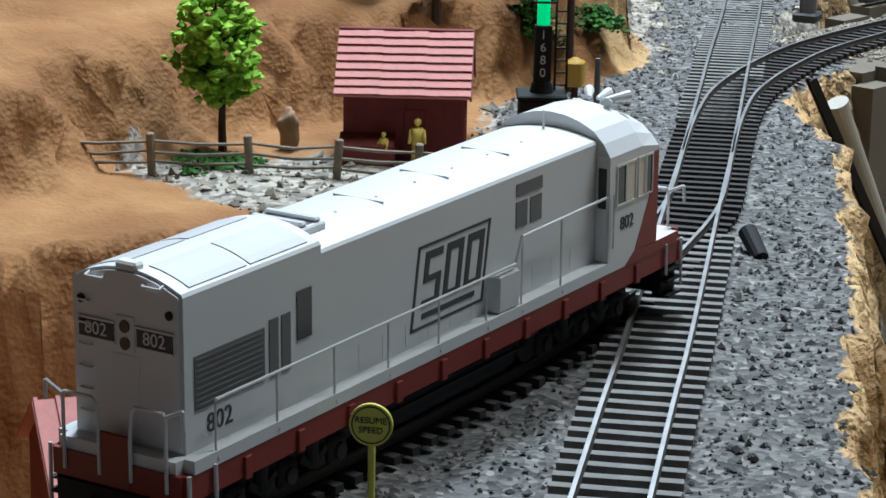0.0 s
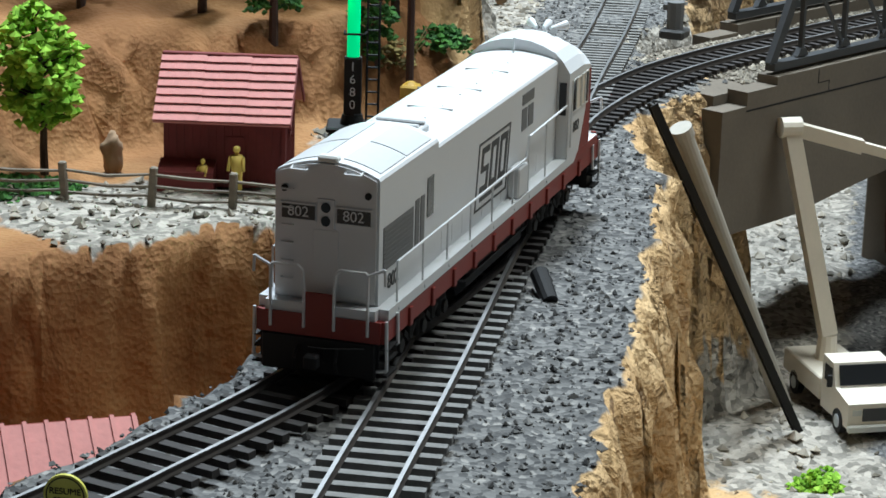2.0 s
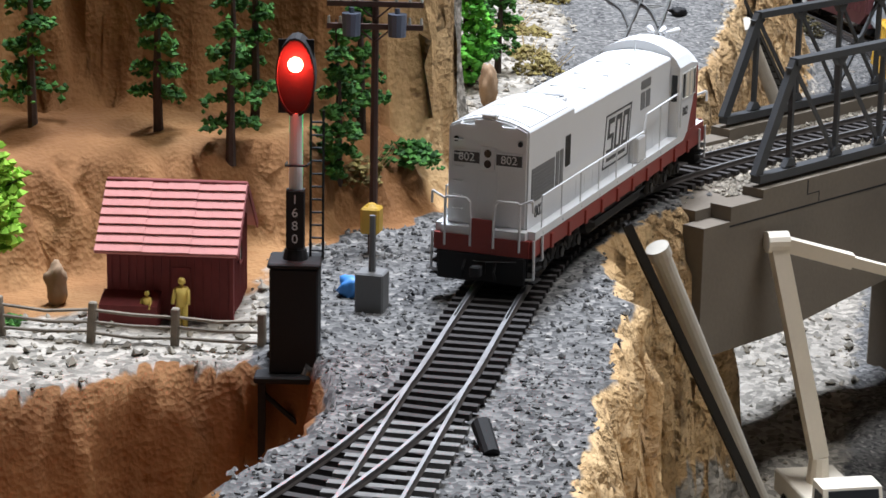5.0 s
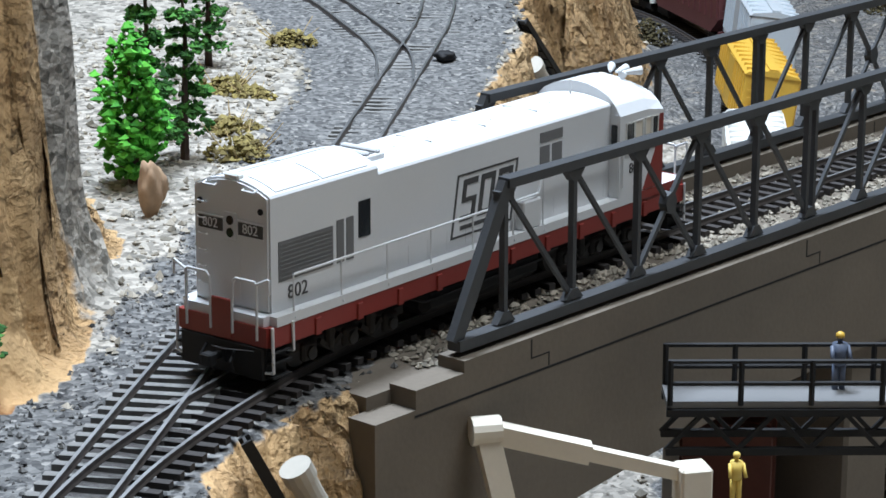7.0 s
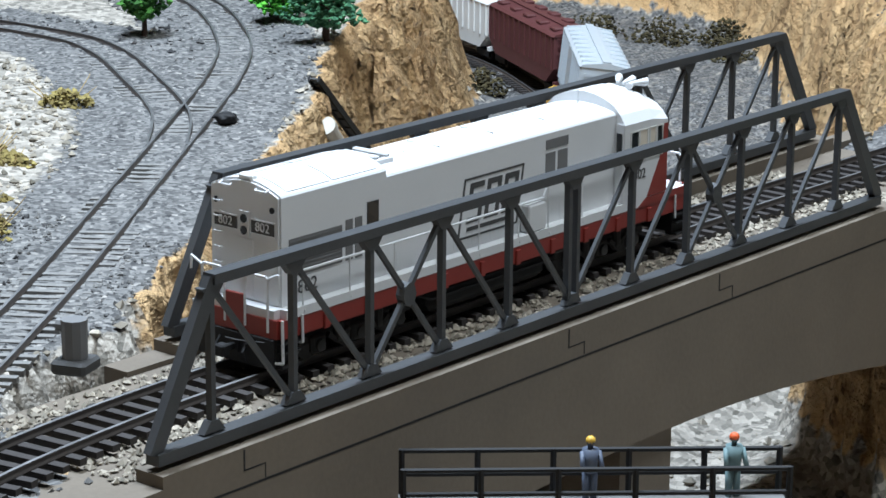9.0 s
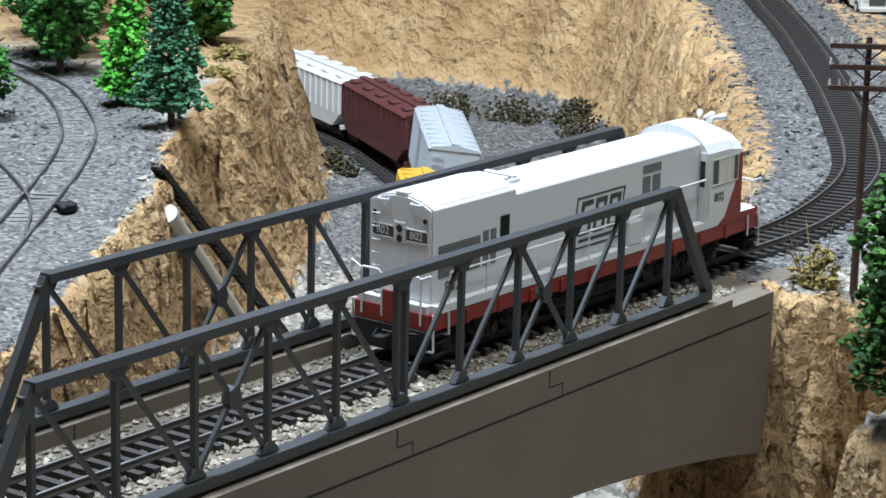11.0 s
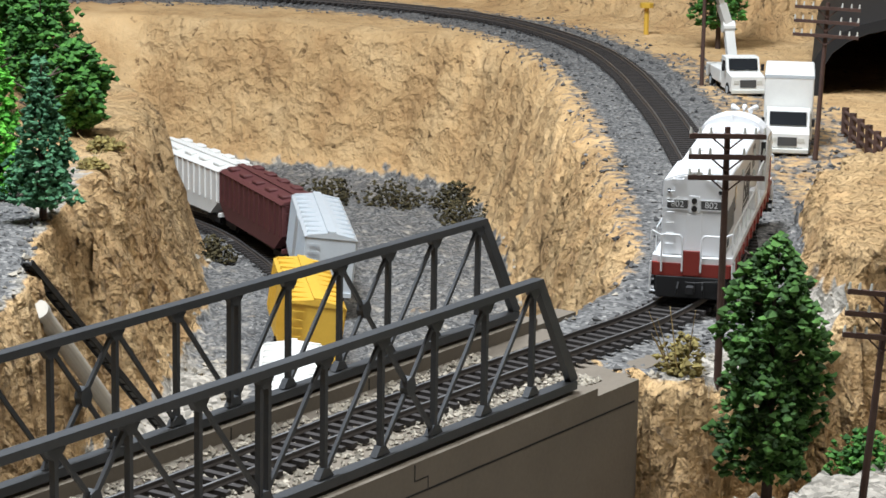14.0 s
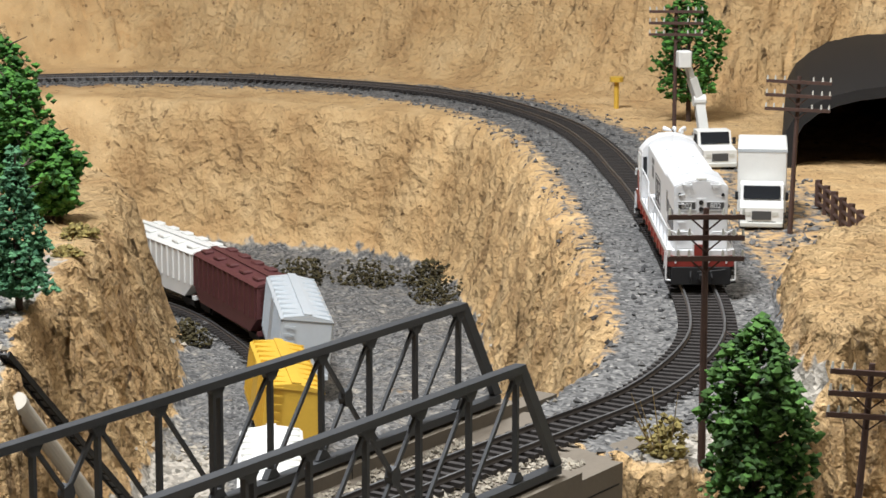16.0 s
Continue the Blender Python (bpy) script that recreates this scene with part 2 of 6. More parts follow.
def rod(bm, a, b, r, r2=None, seg=8):
    a, b = Vector(a), Vector(b)
    d = b - a
    m = Matrix.Translation((a + b) / 2) @ d.to_track_quat("Z", "Y").to_matrix().to_4x4()
    bmesh.ops.create_cone(bm, cap_ends=True, segments=seg, radius1=r, radius2=r if r2 is None else r2, depth=d.length, matrix=m)
    return bm


def rods(rows, r, seg=6):
    bm = bmesh.new()
    for pts in rows:
        for a, b in zip(pts, pts[1:]):
            rod(bm, a, b, r, seg=seg)
    return bm


def bar(bm, a, b, w, h, up=(0, 0, 1)):
    """A straight bar of section w by h."""
    a, b = Vector(a), Vector(b)
    d = (b - a)
    x = d.normalized()
    y = Vector(up).cross(x).normalized()
    z = x.cross(y)
    m = Matrix(((x.x, y.x, z.x, 0), (x.y, y.y, z.y, 0), (x.z, y.z, z.z, 0), (0, 0, 0, 1)))
    bmesh.ops.create_cube(bm, size=1, matrix=Matrix.Translation((a + b) / 2) @ m @ Matrix.Diagonal((d.length, w, h, 1)))
    return bm


def prism(bm, outline, x0, x1, axis="x"):
    """Extrudes an outline of (side, up) pairs along an axis."""
    n = len(outline)
    ring = []
    for x in (x0, x1):
        ring.append([bm.verts.new((x, a, b) if axis == "x" else (a, x, b)) for a, b in outline])
    for i in range(n):
        bm.faces.new((ring[0][i], ring[0][(i + 1) % n], ring[1][(i + 1) % n], ring[1][i]))
    bm.faces.new(ring[0][::-1])
    bm.faces.new(ring[1])
    bmesh.ops.recalc_face_normals(bm, faces=bm.faces)
    return bm


def words(name, body, size, m, mat, parent, label=""):
    cu = bpy.data.curves.new(name, "FONT")
    cu.body, cu.size, cu.align_x, cu.align_y, cu.extrude = body, size * U, "CENTER", "CENTER", 0.01 * U
    cu.materials.append(mat)
    ob = new(name, cu)
    ob.parent, ob.matrix_basis = parent, m
    return tagged(ob, label)


def smoothstep(x):
    x = np.clip(x, 0, 1)
    return x * x * (3 - 2 * x)


def spline(points, n=12):
    p = np.array(points, float)
    q = np.vstack([2 * p[0] - p[1], p, 2 * p[-1] - p[-2]])
    out = []
    for i in range(1, len(q) - 2):
        a, b, c, d = q[i - 1 : i + 3]
        for k in range(n):
            u = k / n
            out.append(0.5 * (2 * b + (c - a) * u + (2 * a - 5 * b + 4 * c - d) * u * u + (3 * b - a - 3 * c + d) * u**3))
    return np.array(out + [q[-2]])


# ---- the plan: track lines ----
MAIN = spline([(-110, -22.5), (-75, -22.3), (-62, -21.8), (-51.6, -20.7), (-47.9, -20.1), (-43.4, -19.3), (-39.6, -18.3), (-35.6, -17), (-32, -15.6), (-27.5, -13.5), (-22.4, -10.3), (-19.6, -8.5), (-16.2, -6.4), (-12.3, -4.2), (-9, -2.8), (-5.5, -1.6), (-1.5, -0.5), (3, 0.15), (8, 0.45), (22, 0.6), (36, 0.5), (46, 0.0), (53.5, -0.2), (60, 0.9), (66, 2.8), (71.5, 5.6), (78, 9.6), (87, 15.4), (97, 22.2), (105, 27.8), (112, 33), (121, 39.8), (131, 48.5), (138.5, 57.5), (143.5, 66), (146, 76), (145.5, 88), (143, 97), (137.5, 105), (128, 113), (112, 122)])
STRAIGHT = spline([(-100, -59.5), (-50.5, -28.1), (-39.5, -21.2), (-27.5, -13.5), (-18.3, -7.6), (9.2, 10.4), (20.8, 18.4), (35, 28.3), (43, 34), (49.5, 39.6), (55.8, 47.3), (59.3, 53.8), (61, 61), (59.5, 72), (55, 84)])
SIDING = spline([(30.3, 25.0), (35.6, 30.2), (40.2, 37), (43.9, 43.4), (45.2, 49), (44, 60), (38, 75)])
LOWER = spline([(-12, -34), (1, -14.5), (8, -9), (19.3, -1.6), (32, 6.4), (45, 14.5), (56, 21.5), (66, 28.5), (78, 38.5), (89, 46.5), (97, 56), (103, 66), (107, 80)])
BRANCHES = (MAIN, STRAIGHT, SIDING)


def near_line(x, y, line):
    """Distance from grid points to a line of points."""
    best = np.full(x.shape, 1e9)
    for px, py in line[::2]:
        best = np.minimum(best, (x - px) ** 2 + (y - py) ** 2)
    return np.sqrt(best)


def inside(x, y, poly):
    """Signed distance to a polygon, positive inside."""
    p = np.array(poly, float)
    d, odd = np.full(x.shape, 1e9), np.zeros(x.shape, bool)
    for (ax, ay), (bx, by) in zip(p, np.roll(p, -1, 0)):
        ex, ey = bx - ax, by - ay
        u = np.clip(((x - ax) * ex + (y - ay) * ey) / (ex * ex + ey * ey), 0, 1)
        d = np.minimum(d, (x - ax - u * ex) ** 2 + (y - ay - u * ey) ** 2)
        if ay != by:
            odd ^= ((ay > y) != (by > y)) & (x < ax + (y - ay) * ex / ey)
    return np.where(odd, 1, -1) * np.sqrt(d)


PLATEAU = [(-130, -75), (-75, -50), (-41.2, -28.4), (-33.1, -23.2), (-26.7, -18.9), (-21.9, -15.7), (-15.3, -10.9), (-11.5, -6.9), (-8.6, -4.2), (-4, -2.9), (0.5, -2.4), (2, 2.6), (5, 6.5), (12, 8.5), (22, 14.8), (32.4, 21), (42, 27.2), (51.5, 35), (61.5, 41.4), (77, 51.5), (91, 62.6), (99, 75), (103, 92), (104, 150), (-130, 150)]
NOTCH = [(-27.2, -7.6), (-28.3, -5), (-30.7, -3.5), (-34.4, -2.9), (-42, 0), (-60, 4), (-130, 8), (-130, -24), (-60, -18.6), (-47, -17.4), (-43.8, -16.7), (-40.2, -15.4), (-36.7, -13.9), (-32.8, -12.8), (-29.5, -10.8)]
RIGHT = [(45.2, -3.6), (45.2, -6), (48, -7.4), (54, -7.4), (62, -7), (75, -6), (100, -8), (190, -20), (190, 150), (104, 150), (118, 112), (128.3, 92), (131, 82), (134, 68), (132, 57.5), (121, 46.8), (105, 34.6), (89.2, 23.6), (74.8, 13.8), (66, 8), (60.5, 5.2), (55.5, 4.4), (51, 3.4), (48, 1.0)]
LEDGE = [(-60, 9), (-42, 6), (-32, 7.5), (-25.5, 8.0), (-20, 5.0), (-16.5, 3.6), (-13.2, 3.6), (-8.6, 4.6), (-4.8, 6.9), (2, 12.8), (9, 25.4), (14, 40), (12, 150), (-130, 150), (-130, 20)]
CLIFF = [(-60, 30), (-40, 24), (-27, 19), (-19.5, 14.5), (-14, 9.5), (-8.4, 5.9), (-5.2, 7.9), (0.6, 13.2), (6.5, 25.4), (11, 42), (9, 150), (-130, 150), (-130, 40)]
MOUND = [(63, -3.0), (71, 1.2), (76.5, 3.6), (80, 4.2), (96, 5.0), (110, 3), (120, -14), (80, -19), (58, -13), (58.5, -7)]
BACKHILL = [(158, 34), (150, 44), (155, 60), (158, 78), (156, 96), (148, 112), (132, 124), (112, 134), (104, 150), (190, 150), (190, -20), (160, -14), (137, 24)]
SPUR = [(86, 62), (94, 68), (104, 80), (108, 94), (116, 108), (116, 150), (80, 150), (78, 95), (72, 72)]
SHELF = [(42, -8.6), (44.5, -9.5), (54, -11), (66, -9.5), (80, -12), (110, -30), (60, -45), (42, -26), (40, -14)]


def wobble(x, y, size, seed, octaves=4):
    """Cheap smooth noise on a grid, about -1 to 1."""
    rng = np.random.RandomState(seed)
    out, amp = np.zeros(x.shape), 1.0
    for _ in range(octaves):
        for _ in range(4):
            a, ph = rng.rand(2) * 2 * np.pi
            out += amp * 0.35 * np.sin((np.cos(a) * x + np.sin(a) * y) * 2 * np.pi / size + ph + 1.3 * np.sin((np.sin(a) * x - np.cos(a) * y) * 2 * np.pi / (size * 1.7) + 3 * ph))
        amp, size = amp * 0.55, size * 0.47
    return out


RAIL_Z = ((-110, -0.7), (-60, -0.5), (-40, -0.15), (-22, 0.0), (-8, 0.0), (6, -0.15), (20, -0.22), (36, -0.18), (48, -0.05), (70, 0.0), (150, 0.0))


def rail_z(x):
    return np.interp(x, *zip(*RAIL_Z))


def ground(x, y):
    """Height of the ground, and the masks for ballast and grit."""
    j = 0.5 * wobble(x, y, 6, 3) + 0.12 * wobble(x, y, 1.7, 4, 3)
    floor = -14.2 + 0.35 * wobble(x, y, 9, 1) + 1.6 * smoothstep((x - 30) / 50)
    up = np.maximum(inside(x, y, PLATEAU), inside(x, y, RIGHT)) + 0.6 * j
    top = -0.62 + 0.09 * wobble(x, y, 5, 2) + np.minimum(0, rail_z(x))
    dip = smoothstep((inside(x, y, [(-45, -3), (-28, -6), (-22.5, -1), (-21, 4), (-26, 9), (-45, 9)]) + 1.5) / 3.0)
    top = top + 0.07 * smoothstep((x - 4) / 10) * smoothstep((y - 8 - 0.3 * x) / 5) - 0.55 * dip
    toe = 2.6 + 2.8 * smoothstep((x - 50) / 15)
    h = floor + (top - floor) * smoothstep((up + toe) / toe)
    h = h + 0.35 * j * smoothstep((up + 3.4) / 1.6) * smoothstep((-up - 0.1) / 0.8)
    notch = inside(x, y, NOTCH) + 0.35 * j
    h = h + (-9.5 - h) * smoothstep((notch + 0.2) / 1.9)
    shelf = inside(x, y, SHELF) + 0.5 * j
    h = np.maximum(h, -15 + 10.4 * smoothstep((shelf + 1.2) / 2.2) + 0.4 * j)
    ledge = inside(x, y, LEDGE) + 0.8 * j
    h = h + (3.4 + 0.09 * np.clip(ledge, 0, 20) + 0.25 * j) * smoothstep((ledge + 0.9) / 2.4)
    cliff = inside(x, y, CLIFF) + 0.8 * j
    h = h + (17 + 0.12 * np.clip(cliff, 0, 60) + 0.8 * j) * smoothstep((cliff + 1.2) / 2.6)
    mound = inside(x, y, MOUND) + 0.7 * j
    h = h + (3.3 + 0.4 * j) * smoothstep((mound + 0.9) / 2.0)
    back = inside(x, y, BACKHILL) + 1.5 * j
    rise = (24 + 1.6 * j) * smoothstep((back + 1) / 17.0)
    strata = rise + 0.5 * wobble(x, y, 14, 41)
    h = h + rise + 0.9 * np.sin(strata * 2 * np.pi / 3.1) * smoothstep(rise / 3) + 0.35 * np.sin(strata * 2 * np.pi / 1.15) * smoothstep(rise / 3)
    spur = inside(x, y, SPUR) + j
    h = h + (10 + 1.2 * j) * smoothstep((spur + 0.5) / 7.0)
    dist = np.minimum.reduce([near_line(x, y, k) for k in BRANCHES])
    bed = smoothstep((5.5 + 4.5 * smoothstep((-8 - x) / 4) - dist) / 3.0) * (up > -0.5)
    flat = smoothstep((up + 0.3) / 0.8) * (h < 1.0) * (notch < 0) * (dip < 0.6)
    yard = smoothstep((11 - dist) / 4) + smoothstep((x + 4) / 8)
    flat = flat * np.clip(yard, 0, 1) * (ledge < -1.2) * (back < -1.0) * (spur < -0.5)
    ballast = np.clip(bed * 1.1, 0, 1) * flat + 0.2 * flat * smoothstep((x - 8) / 15) * smoothstep((14 - dist) / 6)
    low = near_line(x, y, LOWER)
    ballast = np.maximum(ballast, smoothstep((5 - low) / 3) * (h < -10))
    far_floor = smoothstep((x - 62) / 14) * (h < -12.0)
    ballast = np.maximum(ballast, 0.62 * far_floor)
    ballast = np.maximum(ballast, 0.75 * smoothstep((6.5 - near_line(x, y, MAIN)) / 3) * (x > 50) * (up > -4) * (h > -6) * (h < 0.6))
    grit = np.maximum(0.85 * flat * (1 - 0.75 * smoothstep((x - 56) / 20)), (h < -11.5) * (1 - smoothstep((h + 12.5) / 1.0)) * 0.9 * smoothstep((x + 14) / 8))
    grit = grit * (1 - 0.9 * smoothstep((-9 - x) / 4) * smoothstep((-4 - 0.2 * (x + 10) - y) / 2 + 1))
    ballast = np.maximum(ballast, 0.5 * smoothstep((10 - near_line(x, y, MAIN)) / 6) * (x > 70) * (h > -9) * (h < 0.6))
    grit = np.maximum(grit, 0.8 * smoothstep((x + 4) / 3) * smoothstep((16 - x) / 4) * (y > -1) * (y < 13) * (h > -7))
    ballast = np.maximum(ballast, 0.5 * smoothstep((inside(x, y, [(84, 8), (98, 8), (116, 18), (134, 34), (140, 52), (120, 40), (96, 24)]) + 2) / 5) * (h < 0.6))
    front = inside(x, y, [(-36, -4), (-28, -7), (-22, -3), (-21, 0), (-27, 2), (-34, 8)])
    grit = np.maximum(grit, 0.85 * smoothstep((front + 1) / 2) * (notch < -0.2) * (h < 0) * (h > -2))
    grit = np.maximum(grit, 0.75 * (h > -6) * (h < -3.2) * (shelf > 0.8))
    return h, ballast, grit


def build_ground():
    xs = np.concatenate([np.arange(-125, -62, 2.0), np.arange(-62, -8, 0.42), np.arange(-8, 62, 0.42), np.arange(62, 156, 0.6), np.arange(156, 186, 3.0)])
    ys = np.concatenate([np.arange(-70, -34, 2.0), np.arange(-34, 48, 0.42), np.arange(48, 126, 0.8), np.arange(126, 149, 3.0)])
    gx, gy = np.meshgrid(xs, ys, indexing="ij")
    h, ballast, grit = ground(gx, gy)
    nx, ny = gx.shape
    slope = np.hypot(np.gradient(h, axis=0) / np.gradient(gx, axis=0), np.gradient(h, axis=1) / np.gradient(gy, axis=1))
    rough = smoothstep((slope - 0.5) / 1.5)
    px, py = gx + 0.9 * h, gy - 0.7 * h + 0.4 * gx
    ox = rough * (0.55 * wobble(px, py, 3.4, 31) + 0.3 * wobble(gx - h, gy + h, 1.3, 32, 3))
    oy = rough * (0.55 * wobble(py, px, 3.1, 33) + 0.3 * wobble(gy - h, gx + 1.1 * h, 1.4, 34, 3))
    gx, gy = gx + ox * 0.55, gy + oy * 0.55
    co = np.stack([gx, gy, h + rough * 0.3 * wobble(px, py, 2.2, 35)], -1).reshape(-1, 3) * U
    i = (np.arange(nx - 1)[:, None] * ny + np.arange(ny - 1)[None, :]).ravel()
    quads = np.stack([i, i + ny, i + ny + 1, i + 1], -1)
    me = bpy.data.meshes.new("ground")
    me.from_pydata(co.tolist(), [], quads.tolist())
    att = me.color_attributes.new("plan_mask", "FLOAT_COLOR", "POINT")
    col = np.ones((nx * ny, 4), np.float32)
    col[:, 0], col[:, 1], col[:, 2] = ballast.ravel(), grit.ravel(), np.maximum(np.clip(smoothstep((gx + 12) / 10) * (1 - 0.82 * smoothstep((gx - 90) / 10)) + 0.45 * smoothstep((gx - 148) / 6), 0.08, 1), 0.6 * smoothstep((0.71 * gx + 5.5 - gy) / 3)).ravel() * (1 - 0.75 * np.maximum(ballast, grit).ravel())
    att.data.foreach_set("color", col.ravel())
    me.polygons.foreach_set("use_smooth", np.ones(len(quads), bool))
    me.materials.append(TERRAIN)
    ob = new("ground", me)
    return tagged(ob, "tan plaster rock, grey ballast and pale grit ground", "ground", kind="structure")


build_ground()


def height(x, y):
    return float(ground(np.array([[x]], float), np.array([[y]], float))[0][0, 0])


# room shell
def room():
    x0, x1, y0, y1, z0, z1, t = -250, 330, -250, 300, -110, 170, 6
    for name, box, label in (
        ("floor", (x0, x1, y0, y1, z0 - t, z0), "plain grey room floor below the layout"),
        ("ceiling", (x0, x1, y0, y1, z1, z1 + t), "plain pale room ceiling"),
        ("wall_north", (x0, x1, y1, y1 + t, z0, z1), "plain painted room wall"),
        ("wall_south", (x0, x1, y0 - t, y0, z0, z1), "plain painted room wall"),
        ("wall_east", (x1, x1 + t, y0, y1, z0, z1), "plain painted room wall"),
        ("wall_west", (x0 - t, x0, y0, y1, z0, z1), "plain painted room wall"),
    ):
        tagged(part(name, blocks(box), WALLPAINT), label, name.split("_")[0], kind="structure")


room()


# ---- tracks ----
def arc(line):
    return np.r_[0, np.cumsum(np.linalg.norm(np.diff(line, axis=0), axis=1))]


def along(line, cum, s):
    return np.array([np.interp(s, cum, line[:, 0]), np.interp(s, cum, line[:, 1])])


GAUGE = 1.72
TIE_MESHES = {}


def rail_mesh(line, zf, side, s0, s1, step=1.0):
    """One rail: a foot, a web and a head, swept along the line."""
    cum = arc(line)
    sec = [(-0.075, -0.24), (0.075, -0.24), (0.075, -0.22), (0.035, -0.16), (0.035, -0.07), (0.055, -0.05), (0.055, 0), (-0.055, 0), (-0.055, -0.05), (-0.035, -0.07), (-0.035, -0.16), (-0.075, -0.22)]
    bm = bmesh.new()
    prev = None
    for s in np.arange(s0, s1, step):
        c, d = along(line, cum, s), along(line, cum, s + 0.3) - along(line, cum, s - 0.3)
        d /= np.linalg.norm(d)
        nrm = np.array([-d[1], d[0]])
        z = zf(c[0])
        ring = [bm.verts.new((*(c + nrm * (side * GAUGE / 2 + a)), z + b)) for a, b in sec]
        if prev:
            for i in range(len(sec)):
                bm.faces.new((prev[i], prev[(i + 1) % len(sec)], ring[(i + 1) % len(sec)], ring[i]))
        else:
            bm.faces.new(ring)
        prev = ring
    bm.faces.new(prev[::-1])
    bmesh.ops.recalc_face_normals(bm, faces=bm.faces)
    return bm


def rail_material():
    """Bright worn head on a brown web: the shine lies on faces that point up."""
    m = bpy.data.materials.new("rail_brown_with_polished_head")
    m.use_nodes = True
    n, l = m.node_tree.nodes, m.node_tree.links
    b = n["Principled BSDF"]
    g, sep, r, mix, nz = n.new("ShaderNodeNewGeometry"), n.new("ShaderNodeSeparateXYZ"), n.new("ShaderNodeMapRange"), n.new("ShaderNodeMix"), n.new("ShaderNodeTexNoise")
    l.new(g.outputs["True Normal"], sep.inputs[0])
    l.new(sep.outputs["Z"], r.inputs["Value"])
    r.inputs["From Min"].default_value, r.inputs["From Max"].default_value = 0.85, 0.95
    mix.data_type = "RGBA"
    mix.inputs["A"].default_value, mix.inputs["B"].default_value = (0.075, 0.065, 0.06, 1), (0.34, 0.34, 0.34, 1)
    l.new(r.outputs["Result"], mix.inputs["Factor"])
    l.new(mix.outputs["Result"], b.inputs["Base Color"])
    l.new(r.outputs["Result"], b.inputs["Metallic"])
    nz.inputs["Scale"].default_value = 90
    rr = n.new("ShaderNodeMapRange")
    rr.inputs["To Min"].default_value, rr.inputs["To Max"].default_value = 0.35, 0.6
    l.new(nz.outputs["Fac"], rr.inputs["Value"])
    l.new(rr.outputs["Result"], b.inputs["Roughness"])
    return m


RAILMAT = rail_material()


def tie_mesh(mat):
    if mat.name not in TIE_MESHES:
        bm = blocks((-0.15, 0.15, -1.5, 1.5, -0.2, 0.0))
        bmesh.ops.scale(bm, vec=(U, U, U), verts=bm.verts)
        me = bpy.data.meshes.new("tie")
        bm.to_mesh(me)
        bm.free()
        me.materials.append(mat)
        TIE_MESHES[mat.name] = me
    return TIE_MESHES[mat.name]


def lay_track(line, label, s0, s1, zf, single=(0, 0), skip=(), mat=None):
    """Rails and ties; ties between the two distances of single are pieces of their own, the others one mesh."""
    track = thing("track", Matrix.Identity(4), label, "railway track", "track lines of the layout", "structure")
    cum = arc(line)
    for side in (-1, 1):
        part("rail", rail_mesh(line, zf, side, s0, s1), RAILMAT, track, "worn metal rail with a polished head")
    mat = mat or TIE
    rng = random.Random(5)
    rest = bmesh.new()
    for s in np.arange(s0, s1, 0.74):
        if any(a < s < b for a, b in skip):
            continue
        c, d = along(line, cum, s), along(line, cum, s + 0.3) - along(line, cum, s - 0.3)
        ang = math.degrees(math.atan2(d[1], d[0])) + rng.uniform(-1.5, 1.5)
        m = P(c[0], c[1], zf(c[0]) - 0.24, 0, 0, ang)
        if single[0] <= s <= single[1]:
            ob = new("tie", tie_mesh(mat))
            ob.parent, ob.matrix_basis = track, m
        else:
            bmesh.ops.create_cube(rest, size=1, matrix=P(0, 0, 0) @ Matrix.Translation((c[0], c[1], zf(c[0]) - 0.34)) @ Matrix.Rotation(radians(ang), 4, "Z") @ Matrix.Diagonal((0.3, 3.0, 0.2, 1)))
    if rest.verts:
        tagged(part("far_ties", rest, mat, track, "row of dark ties"), kind="stuff")
    else:
        rest.free()
    return track


main_cum = arc(MAIN)
straight_cum = arc(STRAIGHT)


def s_at_x(line, cum, x):
    return float(np.interp(x, line[:, 0], cum))


def branch_z(x):
    return float(rail_z(x)) - 0.33 * float(smoothstep((x + 6) / 12))


lay_track(MAIN, "main track with dark ties curving over the bridge and round the gorge", 20, main_cum[-1] - 1, rail_z, (s_at_x(MAIN, main_cum, -60), s_at_x(MAIN, main_cum, 62)))
lay_track(STRAIGHT, "straight track with worn rails and grey ballasted ties", 45, straight_cum[-1] - 1, branch_z, (s_at_x(STRAIGHT, straight_cum, -52), s_at_x(STRAIGHT, straight_cum, 36)), [(s_at_x(STRAIGHT, straight_cum, -30), s_at_x(STRAIGHT, straight_cum, -16))], GREYTIE)
lay_track(SIDING, "curved siding track on the gravel flat", 0.5, arc(SIDING)[-1] - 1, branch_z, mat=GREYTIE)
lower_cum = arc(LOWER)
lay_track(LOWER, "lower track on the gorge floor under the bridge", 2, lower_cum[-1] - 2, lambda x: -13.5 + 1.6 * float(smoothstep((x - 30) / 50)))


def low_z(x):
    return -13.5 + 1.6 * float(smoothstep((x - 30) / 50))


